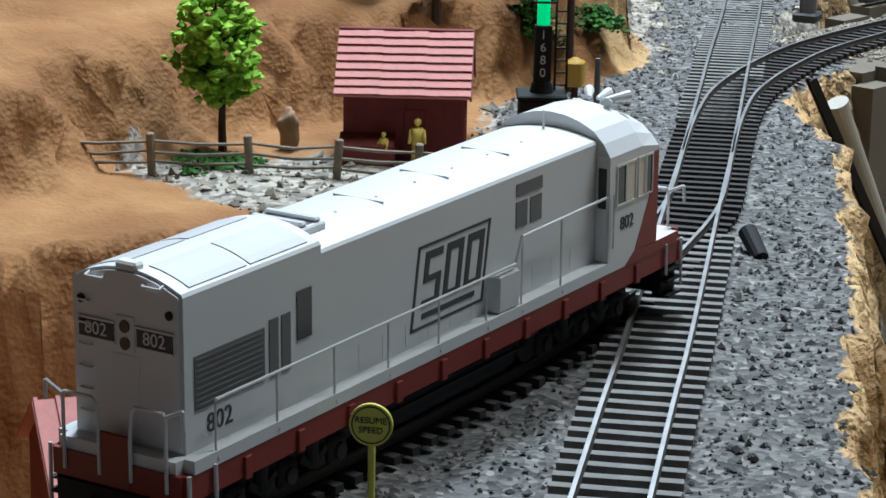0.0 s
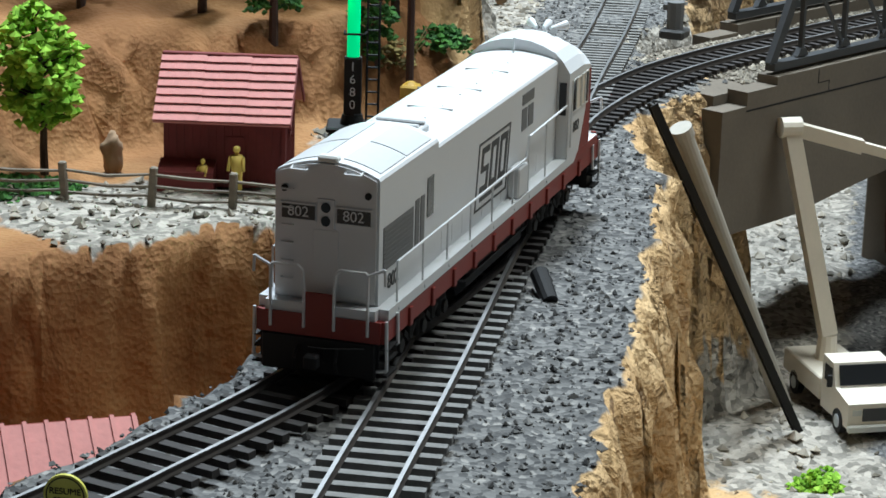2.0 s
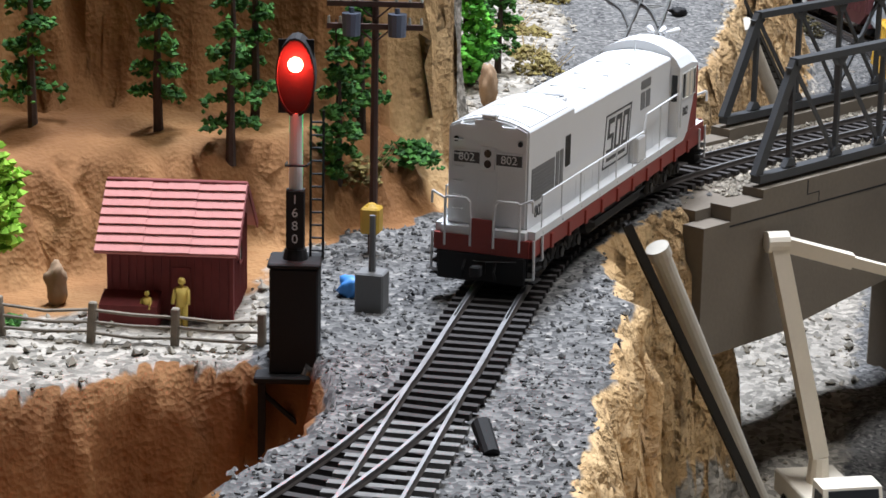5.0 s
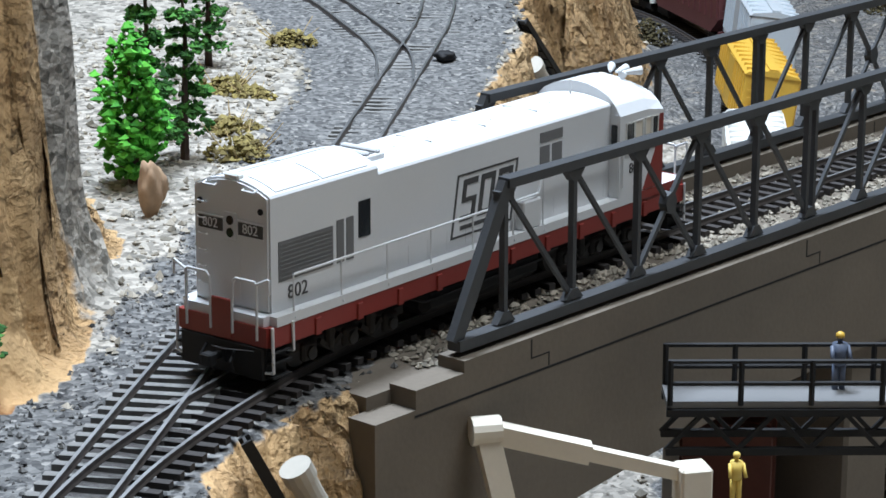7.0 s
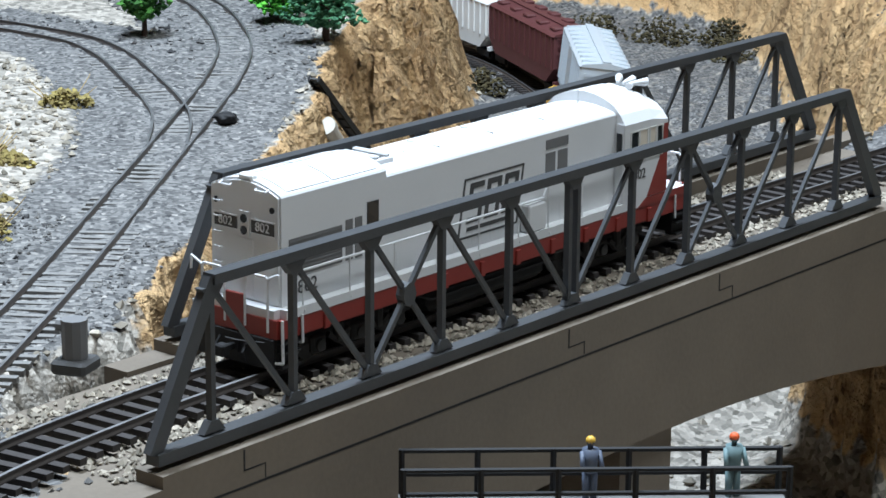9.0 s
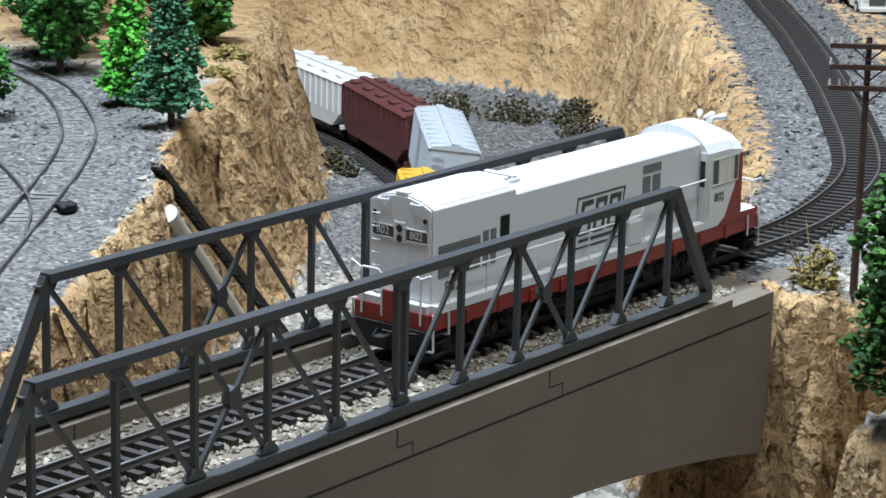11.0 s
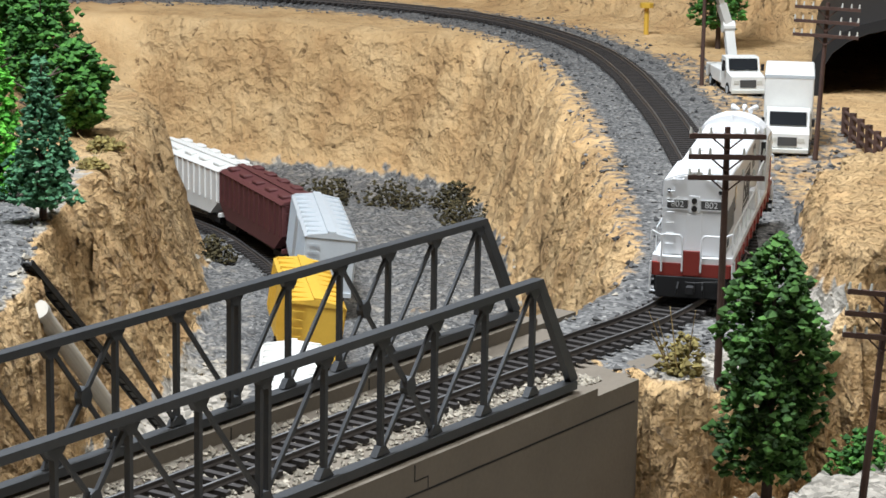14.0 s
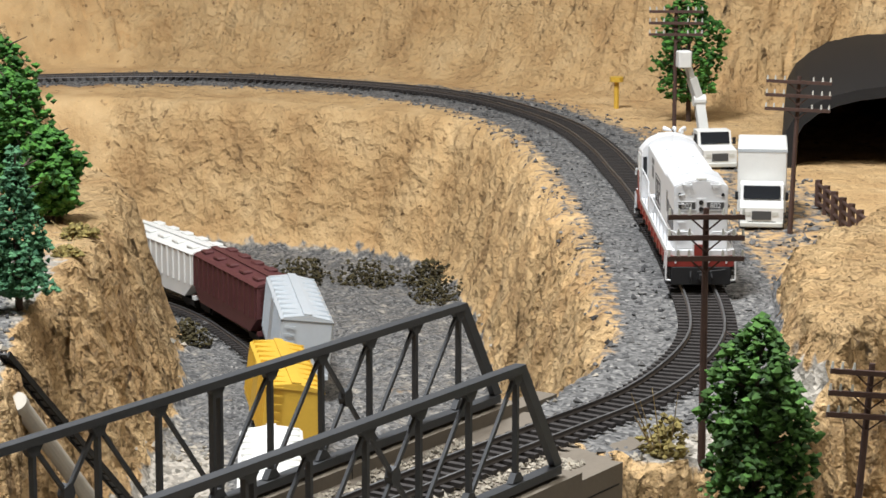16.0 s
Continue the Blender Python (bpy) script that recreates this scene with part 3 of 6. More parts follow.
# ---- loose stones ----
def stones(name, label, mat, spots, seed):
    """Many small broken stones, each a squashed, cut lump."""
    rng = np.random.RandomState(seed)
    base = np.array([(1, 0, 0), (-1, 0, 0), (0, 1, 0), (0, -1, 0), (0, 0, 1), (0, 0, -1)], float)
    tri = np.array([(0, 2, 4), (2, 1, 4), (1, 3, 4), (3, 0, 4), (2, 0, 5), (1, 2, 5), (3, 1, 5), (0, 3, 5)])
    n = len(spots)
    v = base[None] * rng.uniform(0.6, 1.25, (n, 6, 1)) + rng.uniform(-0.3, 0.3, (n, 6, 3))
    a = rng.rand(n) * 6.3
    c, s = np.cos(a)[:, None], np.sin(a)[:, None]
    v = np.stack([v[..., 0] * c - v[..., 1] * s, v[..., 0] * s + v[..., 1] * c, v[..., 2] * 0.8], -1)
    v = v * spots[:, None, 3:4] + spots[:, None, :3]
    f = tri[None] + 6 * np.arange(n)[:, None, None]
    me = bpy.data.meshes.new(name)
    me.from_pydata((v.reshape(-1, 3) * U).tolist(), [], f.reshape(-1, 3).tolist())
    me.materials.append(mat)
    return tagged(new(name, me), label, "gravel", kind="stuff")


def scatter(n, x0, x1, y0, y1, keep, size, seed):
    rng = np.random.RandomState(seed)
    x, y = rng.uniform(x0, x1, (n, 1)), rng.uniform(y0, y1, (n, 1))
    h, ballast, grit = ground(x, y)
    ok = keep(x, y, h, ballast, grit)[:, 0]
    r = size[0] + (size[1] - size[0]) * rng.rand(n, 1) ** 3
    return np.concatenate([x, y, h + 0.3 * r, r], 1)[ok]


def clear_of_rails(x, y):
    return np.minimum.reduce([near_line(x, y, k) for k in BRANCHES]) > 1.7


stones("ballast_stones", "grey crushed stone ballast beside the tracks", BALLASTROCK, scatter(42000, -62, 20, -32, 22, lambda x, y, h, b, g: (b > 0.3) & clear_of_rails(x, y) & (h > -2.5), (0.05, 0.15), 11), 12)
stones("pale_grit", "pale limestone chips on the flat ground", SANDROCK, scatter(26000, -45, 62, -20, 46, lambda x, y, h, b, g: (g > 0.4) & (b < 0.75) & (h > -3) & (h < 0.6) & clear_of_rails(x, y), (0.06, 0.26), 13), 14)
stones("gorge_chips", "pale chips on the gorge floor", SANDROCK, scatter(12000, -10, 110, -30, 70, lambda x, y, h, b, g: (h < -11) & (b < 0.6), (0.1, 0.35), 15), 16)
stones("curve_ballast", "grey stones along the outer curve", BALLASTROCK, scatter(16000, 44, 150, -12, 110, lambda x, y, h, b, g: (b > 0.3) & clear_of_rails(x, y) & (h > -2.5), (0.1, 0.26), 17), 18)
rng0 = np.random.RandomState(21)
bx, by = rng0.uniform(1, 44, 5200), rng0.uniform(-3.3, 3.3, 5200)
bs = np.stack([bx, by, -0.66 + 0 * bx, 0.07 + 0.12 * rng0.rand(5200) ** 2], -1)
stones("bridge_ballast", "pale grey ballast on the bridge deck", SANDROCK, bs[(np.abs(np.abs(by - 0.55) - 0.86) > 0.16)], 22)


# ---- bridge ----
A_X0, PANEL, NODES = 0.15, 3.32, 12
NEAR_Y, FAR_Y, SKEW, TRUSS_TOP = -4.07, 4.07, 8.6, 4.75


def truss(y, shift, label):
    """A riveted pony truss: chords, sloped end posts, posts, diagonals and gusset plates."""
    t = thing("bridge_truss", P(shift, y, 0), label, "bridge truss", "trusses of the bridge", "structure")
    zb, zt = 0.25, TRUSS_TOP
    x = [PANEL * k + 0.3 for k in range(13)]
    xa, xb = 1.35, 39.9
    bm = bmesh.new()
    bar(bm, (xa, 0, zb - 0.1), (xb, 0, zb - 0.1), 0.5, 0.34)
    part("bottom_chord", bm, STEELBLUE, t)
    bm = bmesh.new()
    bar(bm, (x[1], 0, zt), (x[11] + 0.35, 0, zt), 0.46, 0.3)
    part("top_chord", bm, STEELBLUE, t)
    for a, b in (((xa, 0, zb), (x[1] + 0.1, 0, zt)), ((xb, 0, zb), (x[11] + 0.3, 0, zt))):
        bm = bmesh.new()
        bar(bm, a, b, 0.46, 0.3, (0, 1, 0))
        part("end_post", bm, STEELBLUE, t)
    for k in range(1, 12):
        bm = bmesh.new()
        if k == 6:
            bar(bm, (x[k] - 0.22, 0, zb), (x[k] - 0.22, 0, zt), 0.22, 0.17, (1, 0, 0))
            bar(bm, (x[k] + 0.22, 0, zb), (x[k] + 0.22, 0, zt), 0.22, 0.17, (1, 0, 0))
        else:
            bar(bm, (x[k], 0, zb), (x[k], 0, zt), 0.22, 0.17, (1, 0, 0))
        part("post", bm, STEELBLUE, t)
    for k in range(1, 11):
        bm = bmesh.new()
        a, b = ((x[k], 0, zt - 0.15), (x[k + 1], 0, zb + 0.15)) if k < 6 else ((x[k], 0, zb + 0.15), (x[k + 1], 0, zt - 0.15))
        bar(bm, a, b, 0.15, 0.13, (0, 1, 0))
        part("diagonal", bm, STEELBLUE, t)
    for k in (3, 8):
        bm = bmesh.new()
        p, q = ((x[k], 0, zb + 0.15), (x[k + 1], 0, zt - 0.15)) if k < 6 else ((x[k], 0, zt - 0.15), (x[k + 1], 0, zb + 0.15))
        bar(bm, p, q, 0.15, 0.15, (0, 1, 0))
        part("counter_diagonal", bm, STEELBLUE, t)
        bm = bmesh.new()
        mx, mz = (x[k] + x[k + 1]) / 2, (zb + zt) / 2
        prism(bm, [(mx + 0.3 * math.cos(i * math.pi / 4), mz + 0.38 * math.sin(i * math.pi / 4)) for i in range(8)], -0.16, 0.16, "y")
        part("gusset_plate", bm, STEELBLUE, t)
    for k in range(1, 12):
        for z, up in ((zb + 0.12, 1), (zt - 0.2, -1)):
            bm = bmesh.new()
            prism(bm, [(x[k] - 0.42, z), (x[k] + 0.42, z), (x[k] + 0.16, z + up * 0.34), (x[k] - 0.16, z + up * 0.34)], -0.14, 0.14, "y")
            part("gusset_plate", bm, STEELBLUE, t)
    return t


truss(NEAR_Y, 0, "grey painted steel truss along the near edge of the bridge")
truss(FAR_Y, SKEW, "dark grey steel truss along the far edge of the bridge")


def bridge_deck():
    """Concrete girder with a stepped edge beam and a sagging arched underside."""
    g = thing("concrete_bridge", Matrix.Identity(4), "grey-brown concrete bridge girder with an arched underside", "bridge", kind="structure")
    for y0, y1, sh in ((NEAR_Y - 0.55, NEAR_Y + 0.5, 0), (FAR_Y - 0.5, FAR_Y + 0.55, SKEW)):
        top = [(-0.9 + sh, -0.62), (44.2 + sh * 0.4, -0.55)]
        steps = [(-2.7, -1.15), (-0.95, -1.15), (-0.95, -0.55), (1.2, -0.55), (1.2, -0.18), (41, -0.18), (41, -0.5), (44.3, -0.5)]
        n = 24
        under = []
        for i in range(n + 1):
            u = i / n
            x = 44.3 - u * 47
            w = min(max((x - 3) / 41.3, 0), 1)
            z = -6.6 if x < 3 else -5.2 - (1.4 if w < 0.5 else 2.1) * abs(2 * w - 1) ** 2
            under.append((x, z))
        bm = bmesh.new()
        prism(bm, [(a + sh, b) for a, b in steps + under], y0, y1, "y")
        part("girder", bm, CONCRETE, g)
        bm = bmesh.new()
        block(bm, -1 + sh, 44 + sh * 0.1, y0 - 0.012, y0 + 0.05, -1.38, -1.31)
        part("edge_groove_strip", bm, BLACK, g, "thin dark joint line")
        for x in (4.3, 19.4, 28.2):
            bm = blocks((x + sh, x + sh + 0.06, y0 - 0.012, y0 + 0.05, -0.85, -0.25), (x + sh, x + sh + 0.9, y0 - 0.012, y0 + 0.05, -0.88, -0.84), (x + sh + 0.86, x + sh + 0.9, y0 - 0.012, y0 + 0.05, -1.29, -0.87))
            part("panel_joint", bm, BLACK, g)
    bm = bmesh.new()
    prism(bm, [(-2, -0.72), (44, -0.72), (50, -0.72), (50, -1.6), (-2, -1.6)], NEAR_Y + 0.45, FAR_Y - 0.45, "y")
    part("deck", bm, CONCRETE, g)
    bm = blocks((23.2, 26.2, NEAR_Y - 0.2, FAR_Y + 0.2, -14.6, -5.0), bevel=0.15)
    part("pier", bm, CONCRETE, g, "shaded concrete pier")
    return g


bridge_deck()


# ---- locomotive ----
def locomotive():
    """A six-axle hood diesel: raised radiator end at x = 0, full-width cab and low nose at the other."""
    loco = thing("diesel_locomotive", Matrix.Identity(4), "white diesel locomotive with red sill and black trucks", "locomotive")
    L, HS, HW, HW2, HC = 22.75, 1.82, 1.45, 1.42, 1.82
    RED0, RED1, WALK = 1.5, 2.1, 2.4
    EAVE, EAVE2, CROWN = 5.6, 5.4, 0.32
    XR, XH, XC, XF = 0.5, 5.55, 18.35, 21.05

    def side(y, d=0.02):
        return (min(y, y + math.copysign(d, y)), max(y, y + math.copysign(d, y)))

    # sill: a white deck edge over a red stripe, with rounded corners
    bm = blocks((0.1, L - 0.1, -HS, HS, RED1, WALK))
    bmesh.ops.bevel(bm, geom=[e for e in bm.edges if abs(e.verts[0].co.z - e.verts[1].co.z) > 0.1], offset=0.28, segments=4, affect="EDGES")
    part("walkway", bm, WHITE, loco, "white walkway deck")
    part("sill", blocks((0.16, L - 0.1, -HS + 0.02, HS - 0.02, RED0, RED1)), RED, loco, "red painted side sill")
    for k in range(10):
        for sy in (-1, 1):
            y0, y1 = side(sy * (HS - 0.04), 0.09)
            part("sill_bracket", blocks((2.1 + k * 1.98, 2.35 + k * 1.98, y0, y1, RED0 - 0.1, RED1 - 0.12), bevel=0.02), RED, loco)
    part("underframe", blocks((0.6, L - 0.6, -1.3, 1.3, 0.95, RED0)), BLACK, loco)
    part("fuel_tank", blocks((7.7, 14.1, -1.62, 1.62, 0.32, RED0 - 0.05), bevel=0.28), BLACK, loco)
    for sy in (-1, 1):
        bm = bmesh.new()
        rod(bm, (14.4, sy * 1.45, 1.2), (15.0, sy * 1.45, 1.2), 0.22, seg=12)
        part("air_tank", bm, DARK, loco)
        part("frame_pipe", rods([[(6.9, sy * 1.6, 1.3), (7.6, sy * 1.66, 0.9), (14.2, sy * 1.66, 0.9), (14.6, sy * 1.6, 1.3)]], 0.05), BLACK, loco)

    def hood_section(hw, eave, crown, n=10):
        pts = [(-hw, WALK - 0.02), (-hw, eave - 0.07), (-hw + 0.05, eave)]
        for i in range(1, n):
            u = -1 + 2 * i / n
            pts.append(((hw - 0.05) * u, eave + crown * (1 - u * u)))
        return pts + [(hw - 0.05, eave), (hw, eave - 0.07), (hw, WALK - 0.02)]

    bm = bmesh.new()
    prism(bm, hood_section(HW, EAVE, CROWN), XR, XH)
    bmesh.ops.bevel(bm, geom=[e for e in bm.edges if all(v.co.x < XR + 0.01 for v in e.verts)], offset=0.07, segments=2, affect="EDGES")
    part("radiator_hood", bm, WHITE, loco, "raised white radiator hood")
    bm = bmesh.new()
    prism(bm, hood_section(HW2, EAVE2, 0.2), XH - 0.05, XC + 0.05)
    part("engine_hood", bm, WHITE, loco)
    # radiator screens follow the crown
    for y0, y1 in ((-1.33, -0.3), (0.3, 1.33)):
        for x0, x1 in ((0.95, 2.95), (3.08, 5.2)):
            bm = bmesh.new()
            n, cols = 5, []
            for i in range(n + 1):
                y = y0 + (y1 - y0) * i / n
                z = EAVE + CROWN * (1 - (y / (HW - 0.05)) ** 2) + 0.025
                cols.append([bm.verts.new((x, y, z + dz)) for x in (x0, x1) for dz in (0, -0.07)])
            for a, b in zip(cols, cols[1:]):
                bm.faces.new((a[0], a[2], b[2], b[0]))
                bm.faces.new((a[0], b[0], b[1], a[1]))
                bm.faces.new((a[2], a[3], b[3], b[2]))
            bm.faces.new((cols[0][0], cols[0][1], cols[0][3], cols[0][2]))
            bm.faces.new((cols[-1][0], cols[-1][2], cols[-1][3], cols[-1][1]))
            bmesh.ops.recalc_face_normals(bm, faces=bm.faces)
            part("radiator_grille", bm, LIGHTGREY, loco, "pale grey radiator screen")
    # exhaust: a cross-wise housing with two raised lips
    stack = part("exhaust_stack", blocks((5.75, 6.75, -0.78, 0.78, EAVE2, EAVE2 + 0.3), bevel=0.04), WHITE, loco)
    for x in (5.86, 6.4):
        part("exhaust_rim", blocks((x, x + 0.24, -0.72, 0.72, EAVE2 + 0.3, EAVE2 + 0.4), bevel=0.04), LIGHTGREY, stack)
    part("exhaust_slot", blocks((6.14, 6.36, -0.66, 0.66, EAVE2 + 0.29, EAVE2 + 0.305)), DARK, stack)
    for k in range(6):
        part("lifting_eye", blocks((7.8 + k * 1.7, 7.86 + k * 1.7, -0.32, -0.27, EAVE2 + 0.15, EAVE2 + 0.21)), LIGHTGREY, loco)
    for x in (9.2, 12.1, 15.0):
        part("roof_seam", blocks((x, x + 0.03, -0.7, 0.7, EAVE2 + 0.12, EAVE2 + 0.2)), LIGHTGREY, loco)
    # cab: an arched roof with sloped shoulders, dropping over the windscreen
    arch = [(-HC, 5.02), (-1.6, 5.34), (-1.3, 5.62), (-0.9, 5.8), (-0.45, 5.92), (0, 5.96), (0.45, 5.92), (0.9, 5.8), (1.3, 5.62), (1.6, 5.34), (HC, 5.02)]
    bm = bmesh.new()
    rings = []
    for x, drop in ((XC, 0), (20.15, 0.02), (XF + 0.05, 0.34)):
        rings.append([bm.verts.new((x, y, (WALK if z < 0 else z - drop * (0.45 + 0.55 * (z - 5.02) / 0.94)))) for y, z in [(-HC, -1)] + arch + [(HC, -1)]])
    n = len(rings[0])
    for a, b in zip(rings, rings[1:]):
        for i in range(n):
            bm.faces.new((a[i], a[(i + 1) % n], b[(i + 1) % n], b[i]))
    bm.faces.new(rings[0])
    bm.faces.new(rings[-1][::-1])
    bmesh.ops.recalc_face_normals(bm, faces=bm.faces)
    cab = part("cab", bm, WHITE, loco, "white cab with an arched roof")
    bm = bmesh.new()
    prism(bm, [(-0.95, WALK), (-0.95, 3.7), (-0.65, 4.0), (0.65, 4.0), (0.95, 3.7), (0.95, WALK)], XF, 22.15)
    bmesh.ops.bevel(bm, geom=[e for e in bm.edges if all(v.co.x > 22.1 for v in e.verts)], offset=0.1, segments=2, affect="EDGES")
    part("nose", bm, RED, loco, "red short nose")
    for sy in (-1, 1):
        y0, y1 = side(sy * HC, 0.018)
        bm = bmesh.new()
        prism(bm, [(19.85, WALK + 0.02), (XF + 0.05, WALK + 0.02), (XF + 0.05, 4.75), (20.86, 4.75), (20.6, 3.6)], y0, y1, "y")
        part("red_panel", bm, RED, cab, "red painted wedge on the cab side")
        bm = bmesh.new()
        prism(bm, [(19.3, RED1), (L - 0.4, RED1), (L - 0.4, WALK), (19.82, WALK)], *side(sy * HS, 0.018), "y")
        part("red_panel", bm, RED, loco)
        for k, (x0, x1) in enumerate(((18.75, 19.2), (19.3, 19.75), (19.95, 20.28), (20.4, 20.72))):
            y0, y1 = side(sy * HC, 0.012)
            win = part("side_window", blocks((x0, x1, y0, y1, 3.78, 4.72), bevel=0.004), GLASS if k in (0, 3) else CREAM, cab, "cab side window")
            y0, y1 = side(sy * HC, 0.04)
            part("window_frame", blocks((x0 - 0.04, x0, y0, y1, 3.74, 4.76), (x1, x1 + 0.04, y0, y1, 3.74, 4.76), (x0, x1, y0, y1, 4.72, 4.76), (x0, x1, y0, y1, 3.74, 3.78)), OFFWHITE, win)
        # cab back wall beside the hood: door with a dark window
        door = part("cab_door", blocks((XC - 0.03, XC, *sorted((sy * 1.44, sy * 1.78)), WALK + 0.06, 5.05)), WHITE, cab)
        part("door_window", blocks((XC - 0.05, XC - 0.03, *sorted((sy * 1.5, sy * 1.74)), 3.75, 4.75), bevel=0.008), GLASS, door, "dark door window")
        words("road_number", "802", 0.5, P(19.35, sy * (HC + 0.012), 3.25, 90, 0, 0 if sy < 0 else 180), DARK, loco, "dark painted number")
    for y in (-1.5, -0.62, 0.12, 1.0):
        part("front_window", blocks((XF + 0.03, XF + 0.09, y, y + 0.5, 4.2, 4.8)), GLASS, cab)
    bm = bmesh.new()
    rod(bm, (20.55, -0.35, 5.6), (20.55, -0.35, 6.0), 0.06)
    for dy, a in ((-0.24, -0.25), (0.0, 0.0), (0.24, 0.25)):
        rod(bm, (20.3, -0.35 + dy, 6.0), (20.95, -0.35 + dy * 1.5 + a, 6.03), 0.05, 0.15, 10)
    rod(bm, (20.6, -0.6, 5.92), (20.1, -0.75, 5.95), 0.05, 0.12, 10)
    part("air_horn", bm, WHITE, loco)
    part("antenna", rods([[(18.0, 0.0, 5.55), (18.0, 0.0, 6.05)]], 0.035), WHITE, loco)
    part("roof_light", blocks((20.7, 20.95, 0.35, 0.75, 5.45, 5.8), bevel=0.08), CREAM, loco)
    sl = 0.2
    for sy in (-1, 1):
        def panel(name, x0, x1, z0, z1, mat, lab="", w=HW):
            return part(name, blocks((x0, x1, *side(sy * w, 0.022), z0, z1)), mat, loco, lab)

        g = panel("intake_grille", 0.9, 3.38, 3.2, 4.3, GREYPANEL, "dark grey intake grille")
        for k in range(9):
            part("grille_slat", blocks((0.95, 3.33, *side(sy * (HW + 0.02), 0.016), 3.27 + k * 0.115, 3.31 + k * 0.115)), GREYPANEL, g)
        for x in (3.56, 4.02):
            panel("vent", x, x + 0.33, 3.2, 4.4, GREYPANEL, "narrow dark vent")
        panel("hood_window", 4.6, 5.16, 3.72, 4.75, GLASS, "black hood opening")
        for x0, x1, z0, z1 in ((14.15, 15.45, 4.82, 5.12), (14.15, 14.7, 4.08, 4.7), (14.86, 15.42, 4.08, 4.7)):
            panel("louver", x0, x1, z0, z1, GREYPANEL, "dark louver", HW2)

        def slant(name, x0, x1, z0, z1):
            bm = bmesh.new()
            q = [(x0 + sl * (z0 - 2.7), z0), (x1 + sl * (z0 - 2.7), z0), (x1 + sl * (z1 - 2.7), z1), (x0 + sl * (z1 - 2.7), z1)]
            prism(bm, q, *side(sy * (HW2 - 0.005), 0.022), "y")
            part(name, bm, DARK, loco)

        for b in ((9.25, 12.55, 2.74, 2.8), (9.25, 12.55, 4.54, 4.6), (9.25, 9.34, 2.74, 4.6), (12.46, 12.55, 2.74, 4.6)):
            slant("logo_outline", *b)
        for x0 in (9.62, 10.58, 11.54):
            bars = [(x0, x0 + 0.78, 4.24, 4.42), (x0, x0 + 0.78, 3.2, 3.36)]
            if x0 < 10:
                bars += [(x0, x0 + 0.2, 3.88, 4.24), (x0, x0 + 0.78, 3.74, 3.88), (x0 + 0.58, x0 + 0.78, 3.36, 3.74)]
            else:
                bars += [(x0, x0 + 0.2, 3.36, 4.24), (x0 + 0.58, x0 + 0.78, 3.36, 4.24)]
            for b in bars:
                slant("logo_bar", *b)
        slant("logo_bar", 9.7, 12.1, 2.95, 3.07)
        for x in np.arange(6.1, 18.0, 0.99):
            part("hood_door_seam", blocks((x, x + 0.025, *side(sy * HW2, 0.008), 2.5, 3.0)), WHITE, loco)
        part("equipment_box", blocks((12.75, 13.75, *sorted((sy * HW2, sy * 1.8)), WALK, 3.3), bevel=0.05), WHITE, loco)
        words("road_number", "802", 0.6, P(1.75, sy * (HW + 0.012), 2.83, 90, 0, 0 if sy < 0 else 180), DARK, loco, "dark painted number")
        # handrails
        y = sy * 1.76
        for x in (1.2, 3.4, 5.6, 7.8, 10.0, 12.2):
            part("stanchion", rods([[(x, y + sy * 0.08, RED1 + 0.1), (x, y, WALK), (x, y, 3.42)]], 0.03), WHITE, loco)
        for x in (13.9, 15.9):
            part("stanchion", rods([[(x, y + sy * 0.08, RED1 + 0.1), (x, y, WALK), (x, y, 4.0)]], 0.03), WHITE, loco)
        part("handrail", rods([[(1.2, y, 3.42), (13.6, y, 3.42), (13.9, y, 4.0), (XC, y, 4.05)]], 0.04), WHITE, loco, "white wire handrail")
        for x, z in ((0.14, 0.5), (1.05, 1.0)):
            part("grab_rail", rods([[(x, sy * (HS + 0.03), RED1 + 0.05), (x, sy * (HS + 0.05), z), (x - 0.05, sy * (HS - 0.3), z - 0.03)]], 0.05), WHITE, loco)
            part("grab_rail", rods([[(L - x, sy * (HS + 0.03), RED1 + 0.05), (L - x, sy * (HS + 0.05), z)]], 0.045), WHITE, loco)
        part("cab_grab_rail", rods([[(18.5, sy * (HC + 0.06), 2.75), (18.5, sy * (HC + 0.06), 4.1)]], 0.03), WHITE, loco)
        for x0 in (0.1, L - 0.95):
            well = part("step_well", blocks((x0, x0 + 0.85, *sorted((sy * 1.4, sy * 1.66)), 0.3, RED0)), BLACK, loco)
            for z in (0.32, 0.75, 1.15):
                part("step", blocks((x0, x0 + 0.85, *sorted((sy * 1.5, sy * 1.9)), z, z + 0.06)), BLACK, well)
    # ends
    for x0, x1 in ((-0.02, 0.45), (L - 0.45, L + 0.02)):
        part("pilot", blocks((x0, x1, -1.6, 1.6, 0.24, RED0), bevel=0.05), BLACK, loco)
    part("end_plate", blocks((0.04, 0.16, -HS + 0.12, HS - 0.12, RED0 + 0.02, RED1 + 0.02)), RED, loco)
    part("drop_step", blocks((0.0, 0.09, -0.38, 0.38, RED0 + 0.06, 2.72), bevel=0.02), RED, loco, "red end step plate")
    part("end_plate", blocks((L - 0.14, L - 0.04, -HS + 0.12, HS - 0.12, RED0 + 0.02, WALK)), RED, loco)
